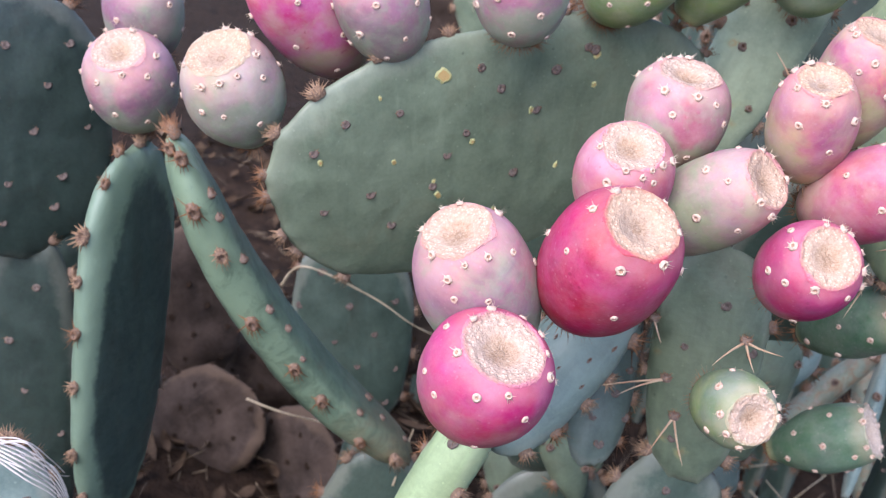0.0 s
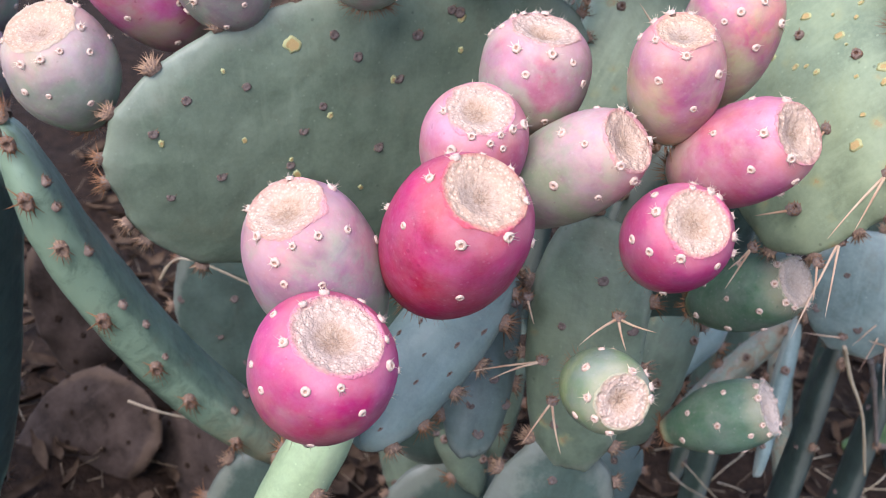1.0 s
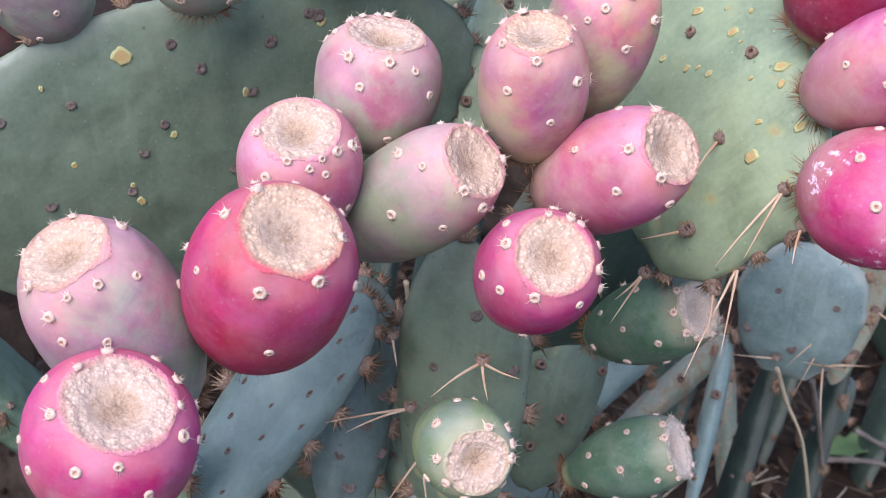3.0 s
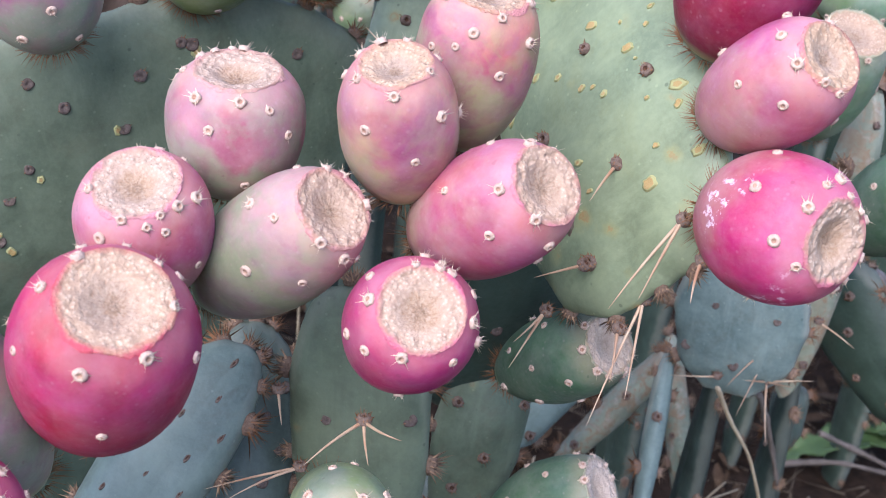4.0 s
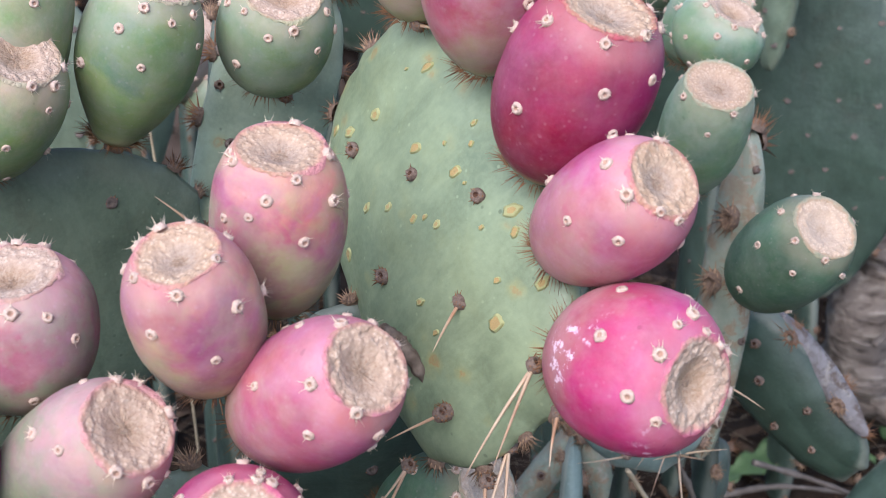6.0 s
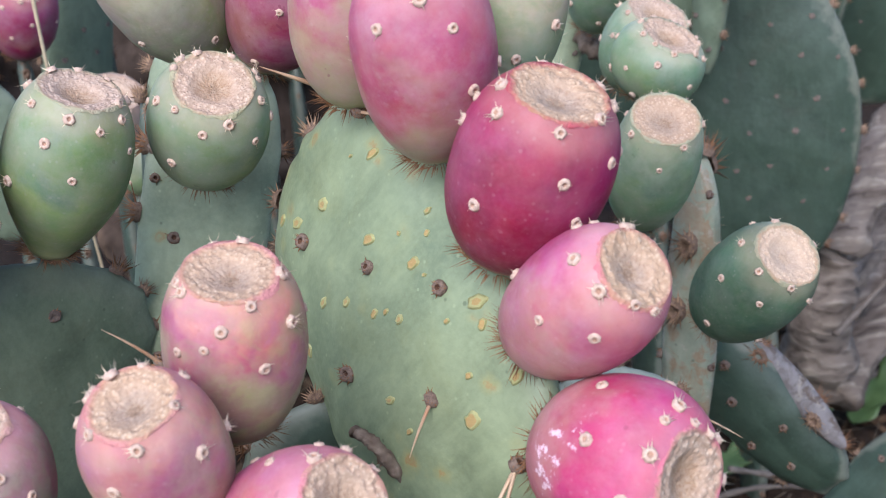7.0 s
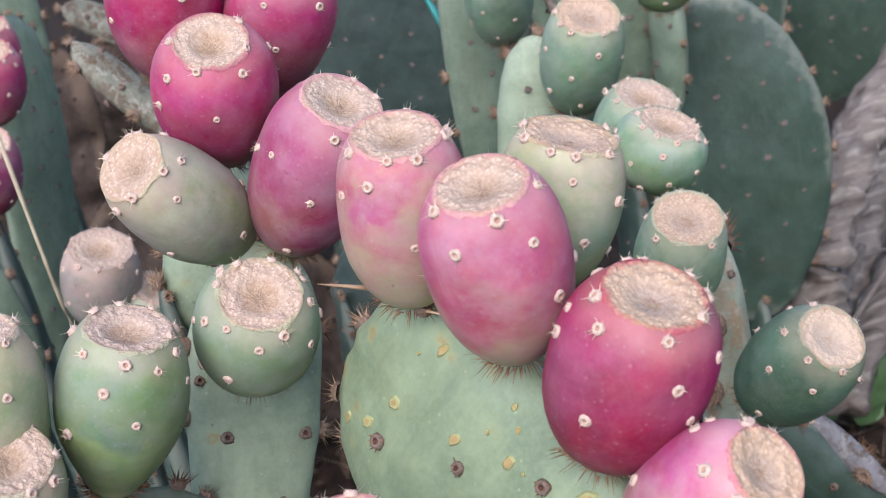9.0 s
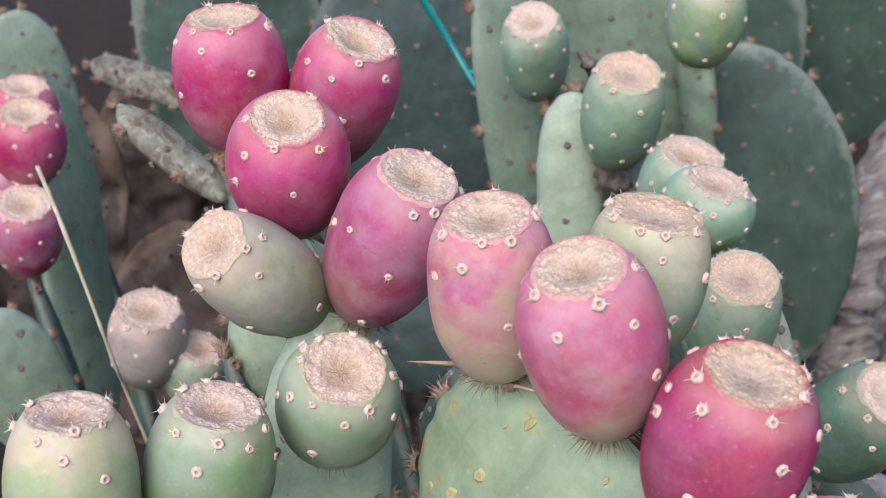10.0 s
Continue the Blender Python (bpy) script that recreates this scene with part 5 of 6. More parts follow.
fruit('rose', (0.3276, 0.1271, 0.7068), (0.4316, -0.6005, 0.6732), 0.0588, 0.0420, 0.0234, neck=0.39, spots=[(0.90, 6.26), (0.96, 0.73), (0.61, 0.60), (0.79, 1.28), (0.98, 2.12), (1.00, 1.54), (0.80, 5.37), (0.94, 4.66), (0.91, 4.06), (0.87, 3.40), (0.39, 5.84), (0.23, 2.43), (0.72, 2.78)])
fruit('magentarose', (0.3374, 0.1008, 0.6518), (0.5948, -0.7790, 0.1987), 0.0526, 0.0524, 0.0278, neck=0.42, spots=[(0.64, 0.65), (0.86, 1.28), (0.93, 6.26), (0.95, 0.58), (0.96, 1.73), (1.00, 5.24), (0.95, 4.06), (0.87, 3.43), (0.77, 3.14), (0.44, 2.75), (0.91, 3.61)])
fruit('crimsondark', (0.3142, 0.1629, 0.7485), (0.2650, -0.2907, 0.9194), 0.0640, 0.0505, 0.0295, neck=0.38, spots=[(0.91, 0.26), (0.49, 0.58), (0.76, 1.52), (0.96, 1.31), (0.82, 2.28), (1.00, 2.20), (0.94, 3.19), (0.97, 6.05), (0.87, 5.00), (0.97, 4.40), (0.55, 1.86), (0.72, 5.94), (0.83, 5.81)])
fruit('purplepink', (0.2764, 0.1957, 0.7814), (-0.0905, -0.2338, 0.9681), 0.0665, 0.0466, 0.0271, neck=0.39, spots=[(0.84, 0.58), (0.82, 1.73), (0.96, 1.31), (0.96, 2.51), (0.97, 0.00), (0.90, 4.74), (0.91, 4.11), (0.91, 3.72), (0.49, 5.65), (0.49, 1.88), (0.82, 5.18)])
fruit('purplepale', (0.2603, 0.2377, 0.7882), (0.0493, -0.2407, 0.9693), 0.0656, 0.0445, 0.0281, neck=0.40, spots=[(0.87, 0.63), (0.97, 6.26), (0.99, 0.97), (0.98, 1.57), (0.98, 2.64), (0.55, 1.31), (0.96, 3.56), (0.94, 3.04), (0.76, 0.05), (0.85, 5.08)])
fruit('purple', (0.2542, 0.3278, 0.7765), (0.4158, -0.4100, 0.8118), 0.0777, 0.0512, 0.0309, neck=0.41, spots=[(0.70, 0.39), (0.94, 1.31), (0.58, 1.28), (0.87, 5.21), (0.93, 4.90), (0.99, 3.48), (0.94, 3.04), (0.62, 6.23), (0.96, 1.75), (0.15, 1.23)])
fruit('olivegreen', (0.1704, 0.3279, 0.7704), (-0.4239, -0.5289, 0.7352), 0.0837, 0.0436, 0.0269, neck=0.20, spots=[(1.00, 0.89), (0.87, 1.60), (0.59, 0.52), (0.98, 1.99), (0.91, 2.41), (0.92, 5.11), (0.98, 3.80), (0.89, 3.46), (0.91, 5.26), (0.94, 0.18), (0.37, 1.75), (0.83, 5.45)], pear=0.5)
fruit('ruby', (0.2113, 0.3615, 0.8032), (0.0981, -0.5458, 0.8322), 0.0671, 0.0526, 0.0291, neck=0.40, spots=[(0.89, 0.29), (0.98, 0.89), (0.94, 1.91), (1.00, 2.46), (0.73, 1.26), (0.82, 3.12), (0.88, 3.87), (0.85, 4.48), (0.82, 4.76), (0.99, 5.89), (0.25, 1.13), (0.69, 0.24)])
fruit('ruby', (0.1987, 0.4411, 0.8343), (0.0955, -0.1799, 0.9790), 0.0648, 0.0531, 0.0320, neck=0.39, spots=[(0.88, 0.81), (0.71, 1.68), (0.54, 0.26), (0.98, 1.47), (0.93, 2.54), (0.98, 0.47), (0.88, 6.23), (0.72, 5.68)])
fruit('ruby', (0.2556, 0.4253, 0.8132), (0.3845, -0.4381, 0.8125), 0.0709, 0.0509, 0.0313, neck=0.40, spots=[(0.85, 0.89), (0.90, 2.07), (0.70, 5.08), (0.98, 1.34), (1.00, 2.62), (0.60, 1.34), (0.83, 0.21), (0.53, 2.67), (0.97, 3.93)])
fruit('green', (0.2056, 0.2864, 0.7245), (0.2020, -0.5538, 0.8077), 0.0540, 0.0483, 0.0304, neck=0.40, spots=[(0.98, 5.42), (1.00, 5.00), (0.99, 4.14), (0.94, 3.56), (0.94, 2.80), (0.95, 1.78), (0.95, 0.58), (0.87, 0.10), (0.89, 1.28), (0.76, 2.25), (0.53, 0.84), (0.47, 5.60), (0.74, 2.91), (0.95, 3.35)])
fruit('green', (0.1583, 0.2745, 0.7299), (0.3393, -0.1610, 0.9268), 0.0715, 0.0483, 0.0291, neck=0.42, spots=[(0.94, 0.52), (0.95, 1.39), (1.00, 2.75), (0.94, 2.57), (0.91, 1.99), (0.81, 1.10), (0.65, 1.62), (0.77, 2.67), (0.51, 0.60), (1.00, 5.47), (1.00, 3.98), (0.92, 5.89), (0.95, 3.38)], pear=0.7)
fruit('paleolive', (0.1098, 0.2671, 0.7468), (0.2338, -0.0473, 0.9711), 0.0776, 0.0471, 0.0278, neck=0.40, spots=[(0.90, 1.34), (0.79, 1.96), (0.96, 0.81), (1.00, 1.60), (0.99, 2.28), (1.00, 5.63), (0.98, 3.51), (0.87, 3.25), (0.92, 5.94)])
fruit('paleolive', (0.3160, 0.2335, 0.7753), (0.2896, -0.1230, 0.9492), 0.0552, 0.0433, 0.0304, neck=0.40)
fruit('bluegreen', (0.4216, 0.4156, 0.6488), (0.0496, -0.4718, 0.8803), 0.0811, 0.0477, 0.0353, neck=0.35, spots=[(0.95, 0.10), (0.81, 1.10), (0.97, 1.62), (0.90, 3.40), (0.94, 4.95), (0.90, 5.45), (0.78, 2.98)])
fruit('bluegreen', (0.4479, 0.4988, 0.6688), (0.3301, -0.3078, 0.8923), 0.0410, 0.0552, 0.0335, neck=0.34)
fruit('bluegreen', (0.4571, 0.5564, 0.6672), (0.2903, -0.3379, 0.8953), 0.0552, 0.0527, 0.0381)
fruit('darkgreen', (0.4703, 0.3639, 0.5900), (0.2652, -0.6237, 0.7353), 0.0796, 0.0542, 0.0337, neck=0.35, spots=[(0.71, 0.10), (0.96, 0.45), (0.81, 0.99), (0.98, 1.41), (0.33, 0.60), (0.86, 2.12), (0.38, 1.75), (0.82, 4.95), (0.86, 4.19), (0.87, 3.04), (0.91, 5.86), (0.81, 2.28)])
fruit('bluegreen', (0.4526, 0.6384, 0.7029), (0.1026, -0.4541, 0.8850), 0.0796, 0.0554, 0.0410, neck=0.40)
fruit('bluegreen', (0.4239, 0.7517, 0.7255), (-0.0875, -0.5581, 0.8251), 0.0807, 0.0518, 0.0348, neck=0.40)
fruit('green', (0.5182, 0.6394, 0.7473), (0.1229, -0.3876, 0.9136), 0.0615, 0.0526, 0.0333, neck=0.35)
fruit('greypink', (0.1060, 0.6874, 0.6093), (0.2572, -0.3103, 0.9152), 0.0649, 0.0548, 0.0418, neck=0.40)
fruit('greygreen', (0.1321, 0.6917, 0.5692), (0.4479, -0.3139, 0.8372), 0.0471, 0.0445, 0.0333)
fruit('ruby', (0.0423, 0.9134, 0.7340), (0.2146, -0.3060, 0.9275), 0.0753, 0.0553, 0.0354)
fruit('ruby', (0.0429, 0.8780, 0.7206), (0.2325, -0.3982, 0.8873), 0.0673, 0.0601, 0.0371)
fruit('purple', (0.0137, 0.9013, 0.6804), (0.3345, -0.3560, 0.8725), 0.0667, 0.0538, 0.0337)
fruit('purple', (0.0226, 0.8598, 0.6553), (0.2358, -0.4563, 0.8580), 0.0739, 0.0577, 0.0399)
fruit('mauve', (-0.1749, 0.2084, 0.5889), (-0.1393, -0.5671, 0.8118), 0.0617, 0.0539, 0.0297, neck=0.40, spots=[(0.59, 1.26), (0.42, 1.86), (0.90, 0.89), (0.97, 1.68), (0.88, 2.30), (0.92, 2.93), (0.69, 3.98), (1.00, 4.14), (0.85, 5.21), (0.88, 5.65), (0.78, 0.00), (0.61, 2.75), (0.47, 0.45)])
fruit('mauve', (-0.1791, 0.2414, 0.6246), (-0.0487, -0.4143, 0.9088), 0.0600, 0.0476, 0.0293)
fruit('mauvegreen', (-0.1061, 0.1654, 0.6163), (-0.2939, -0.4654, 0.8349), 0.0663, 0.0547, 0.0334, neck=0.29, spots=[(0.67, 1.36), (0.48, 1.96), (0.92, 1.02), (0.94, 1.49), (0.94, 1.96), (0.82, 2.46), (0.95, 2.78), (0.93, 3.74), (0.99, 4.40), (0.84, 5.42), (0.70, 5.65), (0.71, 0.92), (0.69, 3.22)], pear=0.5)
fruit('magentapale', (-0.0901, 0.1859, 0.6660), (-0.4519, -0.5752, 0.6819), 0.0916, 0.0559, 0.0338, neck=0.30)
fruit('mauve', (-0.0393, 0.1834, 0.6739), (-0.3398, -0.4900, 0.8028), 0.0604, 0.0500, 0.0305)
fruit('mauve', (0.0379, 0.1805, 0.7026), (-0.0986, -0.4440, 0.8906), 0.0574, 0.0508, 0.0316)
fruit('darkgreen', (0.2767, 0.3928, 0.6481), (0.5313, -0.3696, 0.7623), 0.0556, 0.0339, 0.0217)
fruit('paleolive', (0.1120, 0.2407, 0.7112), (0.4679, -0.3563, 0.8088), 0.0625, 0.0500, 0.0306)

# ---------------------------------------------------------------- straws, twigs, cord, weeds
strand('straw', 'pale dry grass stalk caught between the pads', 0.0011, [(-0.1008, 0.4156, 0.3570), (-0.0839, 0.4132, 0.3794), (-0.0283, 0.4223, 0.3627), (0.0070, 0.4184, 0.3499), (0.0350, 0.4395, 0.3325)])
strand('straw', 'grey dry stalk standing in the litter', 0.0020, [(0.3833, 0.3750, 0.4366), (0.4000, 0.3887, 0.4066), (0.4217, 0.4007, 0.3728), (0.4492, 0.4265, 0.3094)])
strand('straw', 'long dry grass blade beside dark red fruits', 0.0016, [(0.0723, 0.6409, 0.7366), (0.0809, 0.6007, 0.7086), (0.0856, 0.5824, 0.6661), (0.0865, 0.5892, 0.6167), (0.0852, 0.6214, 0.5617), (0.0977, 0.6589, 0.2809), (0.0977, 0.6839, -0.0125)])
strand('straw', 'pale dry straw lying across dead pads', 0.0013, [(-0.1056, 0.3763, 0.2725), (-0.0755, 0.3762, 0.2686), (-0.0369, 0.3991, 0.2539)])
strand('straw', 'tan dry straw behind the pads', 0.0020, [(-0.3441, 0.4477, 0.2768), (-0.3103, 0.4503, 0.2784), (-0.2852, 0.4753, 0.2698)])
strand('straw', 'thin dry straw under the pads', 0.0010, [(0.0269, 0.2832, 0.2938), (0.0286, 0.2922, 0.3129), (0.0316, 0.3012, 0.3322)])
strand('straw', 'brown dry stalk behind crimson fruit', 0.0018, [(0.1470, 0.3248, 0.4747), (0.1538, 0.3361, 0.4388), (0.1591, 0.3402, 0.3873)])
strand('fibre', 'white dry grass fibres in a tuft', 0.0006, [(-0.1565, 0.0366, 0.4387), (-0.1403, 0.0367, 0.4368), (-0.1284, 0.0448, 0.4231), (-0.1212, 0.0501, 0.4039)])
strand('fibre', 'white dry grass fibres in a tuft', 0.0006, [(-0.1561, 0.0360, 0.4372), (-0.1397, 0.0357, 0.4346), (-0.1278, 0.0439, 0.4210), (-0.1207, 0.0494, 0.4024)])
strand('fibre', 'white dry grass fibres in a tuft', 0.0006, [(-0.1557, 0.0353, 0.4358), (-0.1391, 0.0347, 0.4324), (-0.1273, 0.0430, 0.4190), (-0.1203, 0.0487, 0.4008)])
strand('fibre', 'white dry grass fibres in a tuft', 0.0006, [(-0.1553, 0.0347, 0.4343), (-0.1385, 0.0337, 0.4302), (-0.1267, 0.0421, 0.4170), (-0.1199, 0.0480, 0.3993)])
strand('fibre', 'white dry grass fibres in a tuft', 0.0006, [(-0.1549, 0.0340, 0.4328), (-0.1379, 0.0327, 0.4280), (-0.1262, 0.0412, 0.4150), (-0.1195, 0.0473, 0.3977)])
strand('fibre', 'white dry grass fibres in a tuft', 0.0006, [(-0.1545, 0.0333, 0.4313), (-0.1373, 0.0317, 0.4258), (-0.1256, 0.0403, 0.4130), (-0.1191, 0.0467, 0.3962)])
strand('fibre', 'white dry grass fibres in a tuft', 0.0006, [(-0.1541, 0.0327, 0.4299), (-0.1367, 0.0307, 0.4235), (-0.1251, 0.0394, 0.4110), (-0.1187, 0.0460, 0.3947)])
strand('cord', 'teal plastic cord hanging against dark pads', 0.0052, [(0.3995, 1.0693, 0.7071), (0.4209, 1.0713, 0.6539), (0.4384, 1.0452, 0.5972), (0.4656, 1.0435, 0.5373), (0.4781, 1.0810, 0.2686), (0.4781, 1.1060, -0.0125)])
strand('cord', 'short teal plastic cord end', 0.0037, [(0.4307, 1.0547, 0.6174), (0.4501, 1.0505, 0.6146), (0.4742, 1.0672, 0.5979)])
strand('twig', 'brown dry twig lying over green weed', 0.0063, [(0.8271, 1.1123, 0.0686), (0.8499, 1.0670, 0.0658), (0.9409, 1.1319, 0.0499)])
strand('twig', 'grey dry twig on the ground', 0.0037, [(0.7535, 0.9145, 0.2223), (0.8099, 0.9566, 0.2386), (0.8629, 0.9886, 0.2623)])
strand('twig', 'grey dry twig on the ground', 0.0037, [(0.7950, 0.9943, 0.2573), (0.8217, 0.9977, 0.2718), (0.8934, 1.0467, 0.2462)])
strand('twig', 'weathered grey branch lying on the ground', 0.0175, [(0.8244, 1.1243, 0.0944), (0.8666, 1.1407, 0.1417), (0.9401, 1.2218, 0.1879), (0.9971, 1.2927, 0.2071)])
strand('twig', 'weathered grey branch lying on the ground', 0.0200, [(0.8896, 1.1668, 0.0528), (0.9402, 1.1917, 0.1213), (1.0138, 1.2745, 0.1710)])
strand('twig', 'grey dry twig on the ground', 0.0037, [(0.5849, 0.7426, 0.1948), (0.6476, 0.7623, 0.1631), (0.6979, 0.7499, 0.1488)])
strand('twig', 'grey dry twig on the ground', 0.0037, [(0.5675, 0.7866, 0.1266), (0.6279, 0.7902, 0.1354), (0.6957, 0.7870, 0.1297)])
strand('twig', 'grey dry stalk standing in the litter', 0.0028, [(0.4290, 0.4441, 0.3972), (0.4452, 0.4566, 0.3646), (0.4636, 0.4621, 0.3169)])
strand('twig', 'weathered grey stick on the ground among dry sticks', 0.0051, [(0.9233, 1.2808, 0.1032), (0.9639, 1.3148, 0.1589), (1.0350, 1.3683, 0.2042)])
strand('twig', 'weathered grey stick on the ground among dry sticks', 0.0092, [(0.9584, 1.2439, 0.1971), (1.0168, 1.2835, 0.2695), (1.0746, 1.3482, 0.3363)])
strand('twig', 'weathered grey stick on the ground among dry sticks', 0.0109, [(0.9556, 1.2781, 0.2155), (1.0315, 1.3071, 0.2690), (1.1112, 1.3603, 0.3162)])
strand('twig', 'weathered grey stick on the ground among dry sticks', 0.0091, [(0.7978, 1.0415, 0.1765), (0.8463, 1.0627, 0.2055), (0.8934, 1.1075, 0.2255)])
strand('twig', 'weathered grey stick on the ground among dry sticks', 0.0089, [(0.9106, 1.1544, 0.0667), (0.9908, 1.1805, 0.1149), (1.0727, 1.2299, 0.1542)])
strand('twig', 'weathered grey stick on the ground among dry sticks', 0.0088, [(0.8952, 1.0872, 0.1041), (0.9278, 1.1124, 0.1379), (0.9546, 1.1618, 0.1628)])
strand('twig', 'weathered grey stick on the ground among dry sticks', 0.0101, [(0.9162, 1.1974, 0.2106), (0.9639, 1.2231, 0.2495), (1.0210, 1.2717, 0.2804)])
strand('twig', 'weathered grey stick on the ground among dry sticks', 0.0064, [(1.0471, 1.3905, -0.0122), (1.1432, 1.4123, 0.0308), (1.2457, 1.4569, 0.0646)])
strand('twig', 'weathered grey stick on the ground among dry sticks', 0.0123, [(0.9788, 1.2584, -0.0262), (1.0446, 1.2796, 0.0074), (1.1364, 1.3198, 0.0287)])
strand('log', 'weathered grey log leaning on other logs', 0.0420, [(0.7850, 1.0150, 0.1100), (0.7640, 0.9850, 0.2200), (0.7760, 0.9900, 0.2950), (0.8381, 1.0425, 0.3457), (0.9198, 1.1158, 0.3904), (1.0462, 1.2076, 0.4418)])
strand('log', 'weathered grey log lying on the ground', 0.0375, [(0.8007, 1.0740, 0.0809), (0.8832, 1.1444, 0.1473), (0.9701, 1.2224, 0.2335), (1.1110, 1.3711, 0.3120)])
strand('log', 'weathered grey log lying on the ground', 0.0300, [(0.7900, 0.9880, 0.1006), (0.8819, 1.0646, 0.1530), (1.0280, 1.1966, 0.1945)])
strand('husk', 'brown withered flower remains under a green fruit', 0.0085, [(0.4395, 0.6952, 0.6203), (0.4442, 0.6851, 0.6125), (0.4557, 0.6863, 0.6107)])
strand('husk', 'brown withered flower remains under a green fruit', 0.0065, [(0.4722, 0.8028, 0.6792), (0.4726, 0.7902, 0.6734), (0.4774, 0.7960, 0.6608)])
strand('husk', 'withered grey-brown flower stuck on light green pad', 0.0032, [(0.2446, 0.1942, 0.6220), (0.2497, 0.1892, 0.6212), (0.2550, 0.1861, 0.6156), (0.2605, 0.1848, 0.6049)])
strand('fibre', 'white dry grass fibres in a tuft', 0.0005, [(-0.1556, 0.0352, 0.4355), (-0.1347, 0.0253, 0.4491), (-0.1271, 0.0442, 0.4216), (-0.1272, 0.0642, 0.4054)])
strand('fibre', 'white dry grass fibres in a tuft', 0.0005, [(-0.1558, 0.0355, 0.4362), (-0.1361, 0.0262, 0.4494), (-0.1305, 0.0463, 0.4267), (-0.1301, 0.0646, 0.4066)])
strand('fibre', 'white dry grass fibres in a tuft', 0.0005, [(-0.1546, 0.0336, 0.4319), (-0.1429, 0.0451, 0.4263), (-0.1286, 0.0451, 0.4238), (-0.1266, 0.0612, 0.3987)])
strand('fibre', 'white dry grass fibres in a tuft', 0.0005, [(-0.1565, 0.0366, 0.4387), (-0.1430, 0.0389, 0.4398), (-0.1330, 0.0451, 0.4244), (-0.1334, 0.0630, 0.4035)])
strand('fibre', 'white dry grass fibres in a tuft', 0.0005, [(-0.1542, 0.0328, 0.4302), (-0.1317, 0.0149, 0.4426), (-0.1304, 0.0416, 0.4165), (-0.1312, 0.0604, 0.3977)])
strand('fibre', 'white dry grass fibres in a tuft', 0.0005, [(-0.1563, 0.0363, 0.4380), (-0.1394, 0.0321, 0.4413), (-0.1310, 0.0436, 0.4210), (-0.1298, 0.0594, 0.3952)])
strand('fibre', 'white dry grass fibres in a tuft', 0.0005, [(-0.1558, 0.0355, 0.4361), (-0.1480, 0.0431, 0.4304), (-0.1394, 0.0436, 0.4218), (-0.1425, 0.0623, 0.4031)])
strand('straw', 'pale dry straw lying in the litter', 0.0010, [(0.3612, 0.5072, 0.2259), (0.3683, 0.5023, 0.2448), (0.3868, 0.5299, 0.2443)])
strand('straw', 'pale dry straw lying in the litter', 0.0009, [(0.3379, 0.5269, 0.2255), (0.3619, 0.5084, 0.2144), (0.3965, 0.5219, 0.1828)])
strand('straw', 'pale dry straw lying in the litter', 0.0013, [(0.4173, 0.5340, 0.2047), (0.4285, 0.5335, 0.2332), (0.4583, 0.5663, 0.2437)])
strand('straw', 'pale dry straw lying in the litter', 0.0011, [(0.3169, 0.5514, 0.2161), (0.3311, 0.5435, 0.2284), (0.3537, 0.5680, 0.2211)])
strand('straw', 'pale dry straw lying in the litter', 0.0010, [(0.3831, 0.5268, 0.2421), (0.3852, 0.5215, 0.2605), (0.3967, 0.5488, 0.2597)])
strand('straw', 'pale dry straw lying in the litter', 0.0009, [(0.4469, 0.5245, 0.2469), (0.4730, 0.5093, 0.2430), (0.5194, 0.5271, 0.2205)])
strand('straw', 'pale dry straw lying in the litter', 0.0014, [(0.3466, 0.5978, 0.1667), (0.3605, 0.5834, 0.1650), (0.3909, 0.6017, 0.1440)])
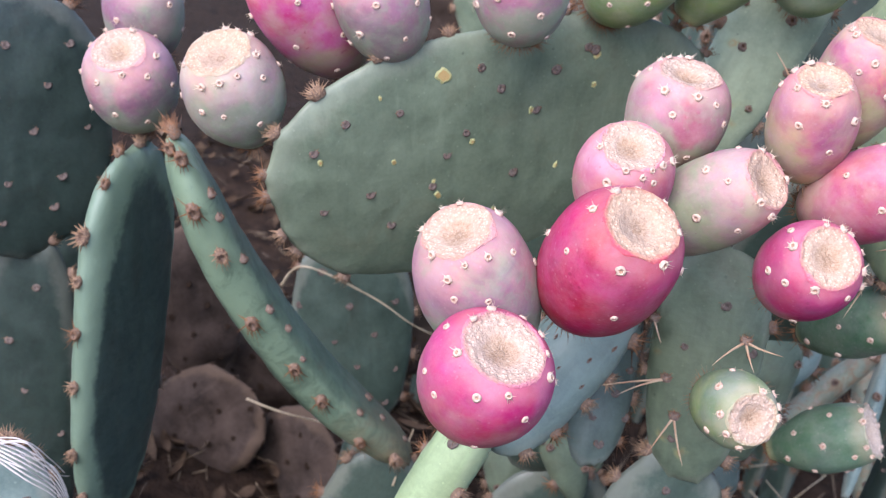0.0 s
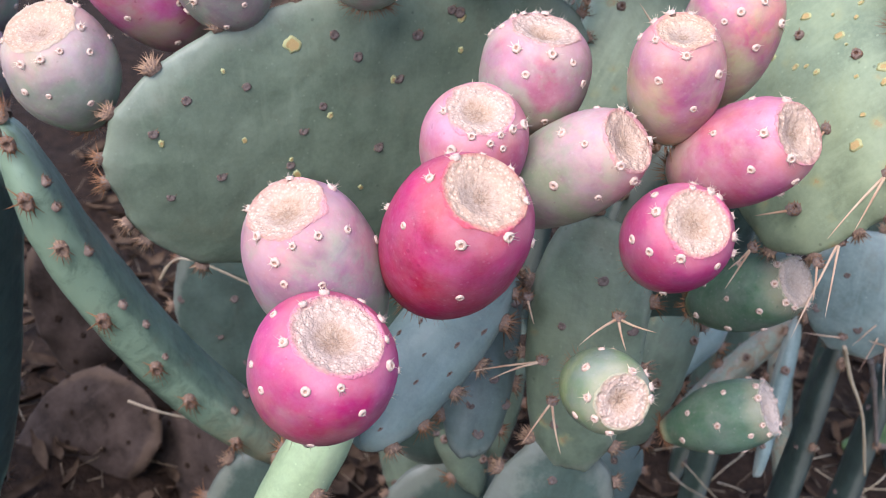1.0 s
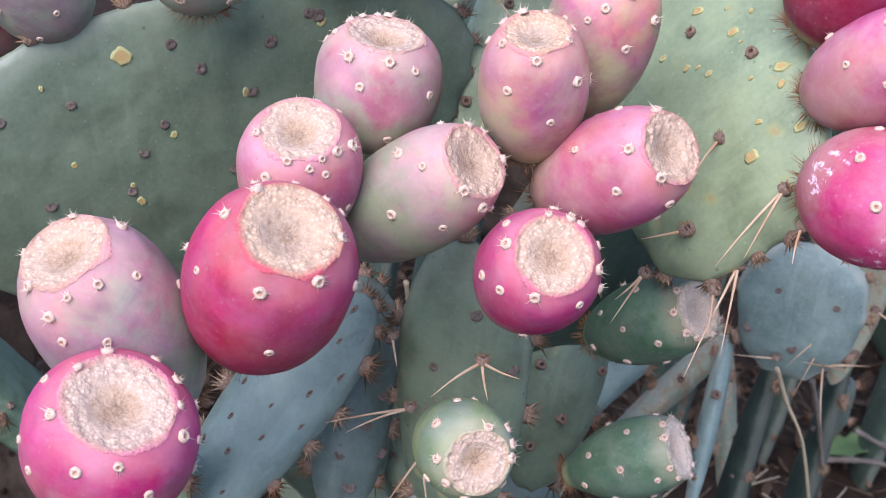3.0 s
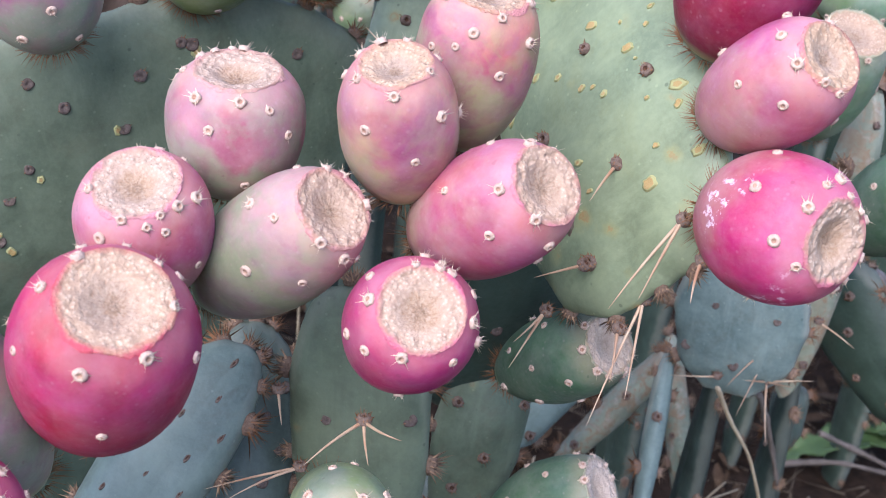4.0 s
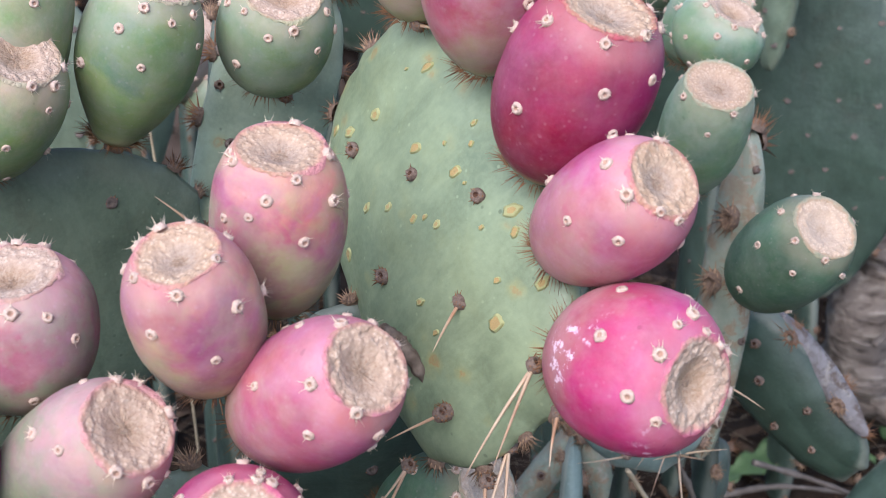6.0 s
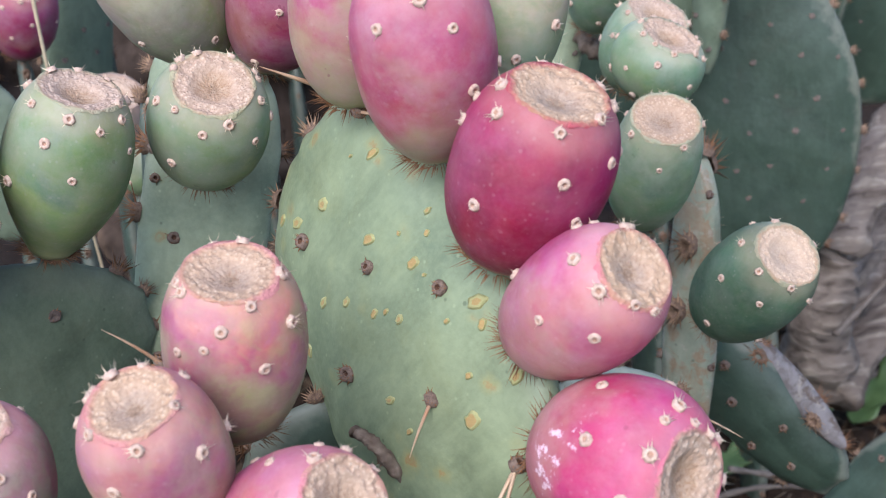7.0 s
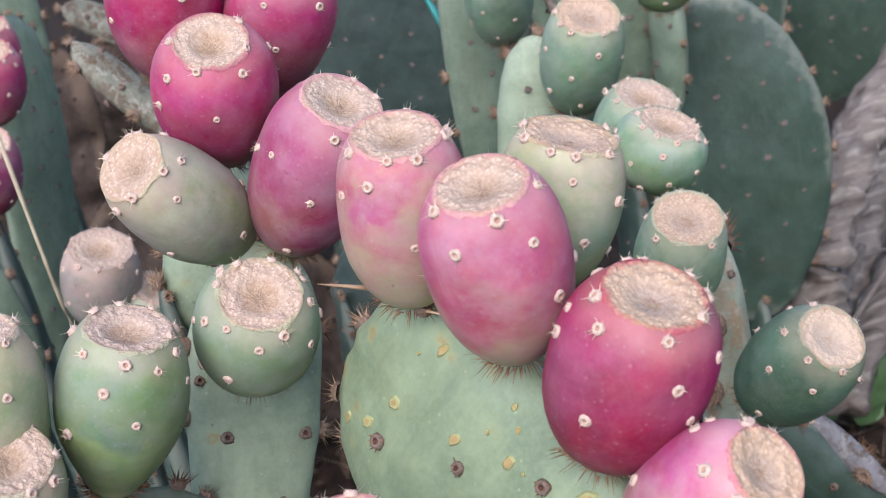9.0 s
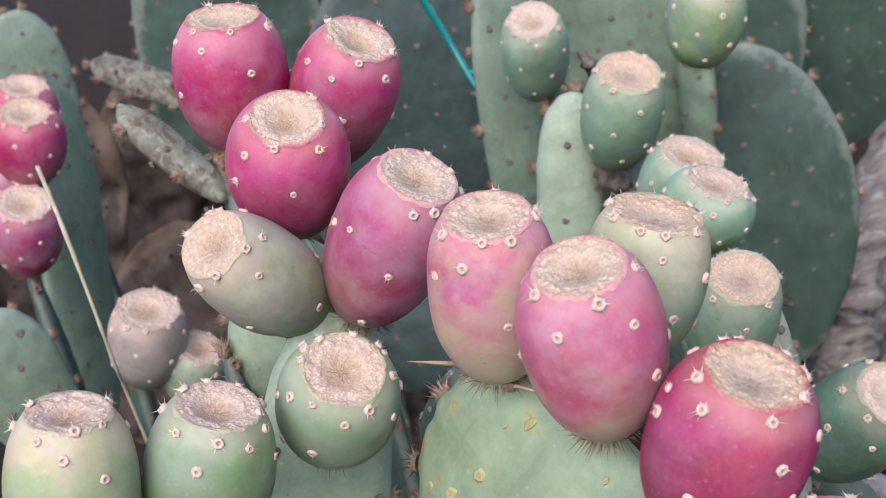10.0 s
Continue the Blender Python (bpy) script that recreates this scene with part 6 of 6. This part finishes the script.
strand('straw', 'pale dry straw lying in the litter', 0.0012, [(0.2909, 0.5663, 0.1555), (0.3012, 0.5716, 0.1963), (0.3099, 0.6083, 0.2159)])
strand('straw', 'pale dry straw lying in the litter', 0.0011, [(0.2794, 0.5488, 0.1592), (0.2914, 0.5405, 0.1708), (0.3094, 0.5639, 0.1612)])
strand('straw', 'pale dry straw lying in the litter', 0.0013, [(0.2565, 0.5196, 0.2252), (0.2772, 0.5092, 0.2318), (0.3048, 0.5310, 0.2185)])
strand('straw', 'pale dry straw lying in the litter', 0.0011, [(0.4253, 0.5384, 0.2340), (0.4380, 0.5315, 0.2484), (0.4669, 0.5576, 0.2445)])
strand('straw', 'pale dry straw lying in the litter', 0.0011, [(0.2476, 0.4965, 0.2033), (0.2701, 0.4828, 0.2029), (0.3005, 0.5009, 0.1814)])
strand('straw', 'pale dry straw lying in the litter', 0.0009, [(0.2552, 0.5557, 0.1482), (0.2745, 0.5409, 0.1454), (0.3042, 0.5579, 0.1215)])
strand('straw', 'pale dry straw lying in the litter', 0.0013, [(0.3829, 0.5647, 0.1882), (0.3957, 0.5536, 0.1938), (0.4115, 0.5740, 0.1776)])
strand('straw', 'pale dry straw lying in the litter', 0.0010, [(0.5048, 0.5654, 0.2037), (0.5169, 0.5616, 0.2249), (0.5350, 0.5896, 0.2254)])
strand('straw', 'pale dry straw lying in the litter', 0.0010, [(0.5236, 0.6083, 0.1861), (0.5504, 0.6001, 0.1973), (0.5869, 0.6239, 0.1881)])
weed((0.62, 0.95, 0.03), 0.16, 10, 0.03, 0.028, "green lobed weed leaf beside dry stalks")
weed((0.74, 0.98, 0.06), 0.14, 60, 0.05, 0.03, "bright green lobed weed leaf under dry twig")
weed((0.70, 1.02, 0.03), 0.12, -40, 0.04, 0.026, "green lobed weed leaf beside dry stalks")

weed((0.80, 1.06, 0.03), 0.24, 44, 0.11, 0.055, "large green lobed weed leaf under dry twig")
weed((0.84, 1.04, 0.03), 0.20, 20, 0.04, 0.04, "large green lobed weed leaf under dry twig")
weed((0.86, 1.16, 0.03), 0.20, 75, 0.05, 0.035, "green lobed weed leaf beside dry stalks")
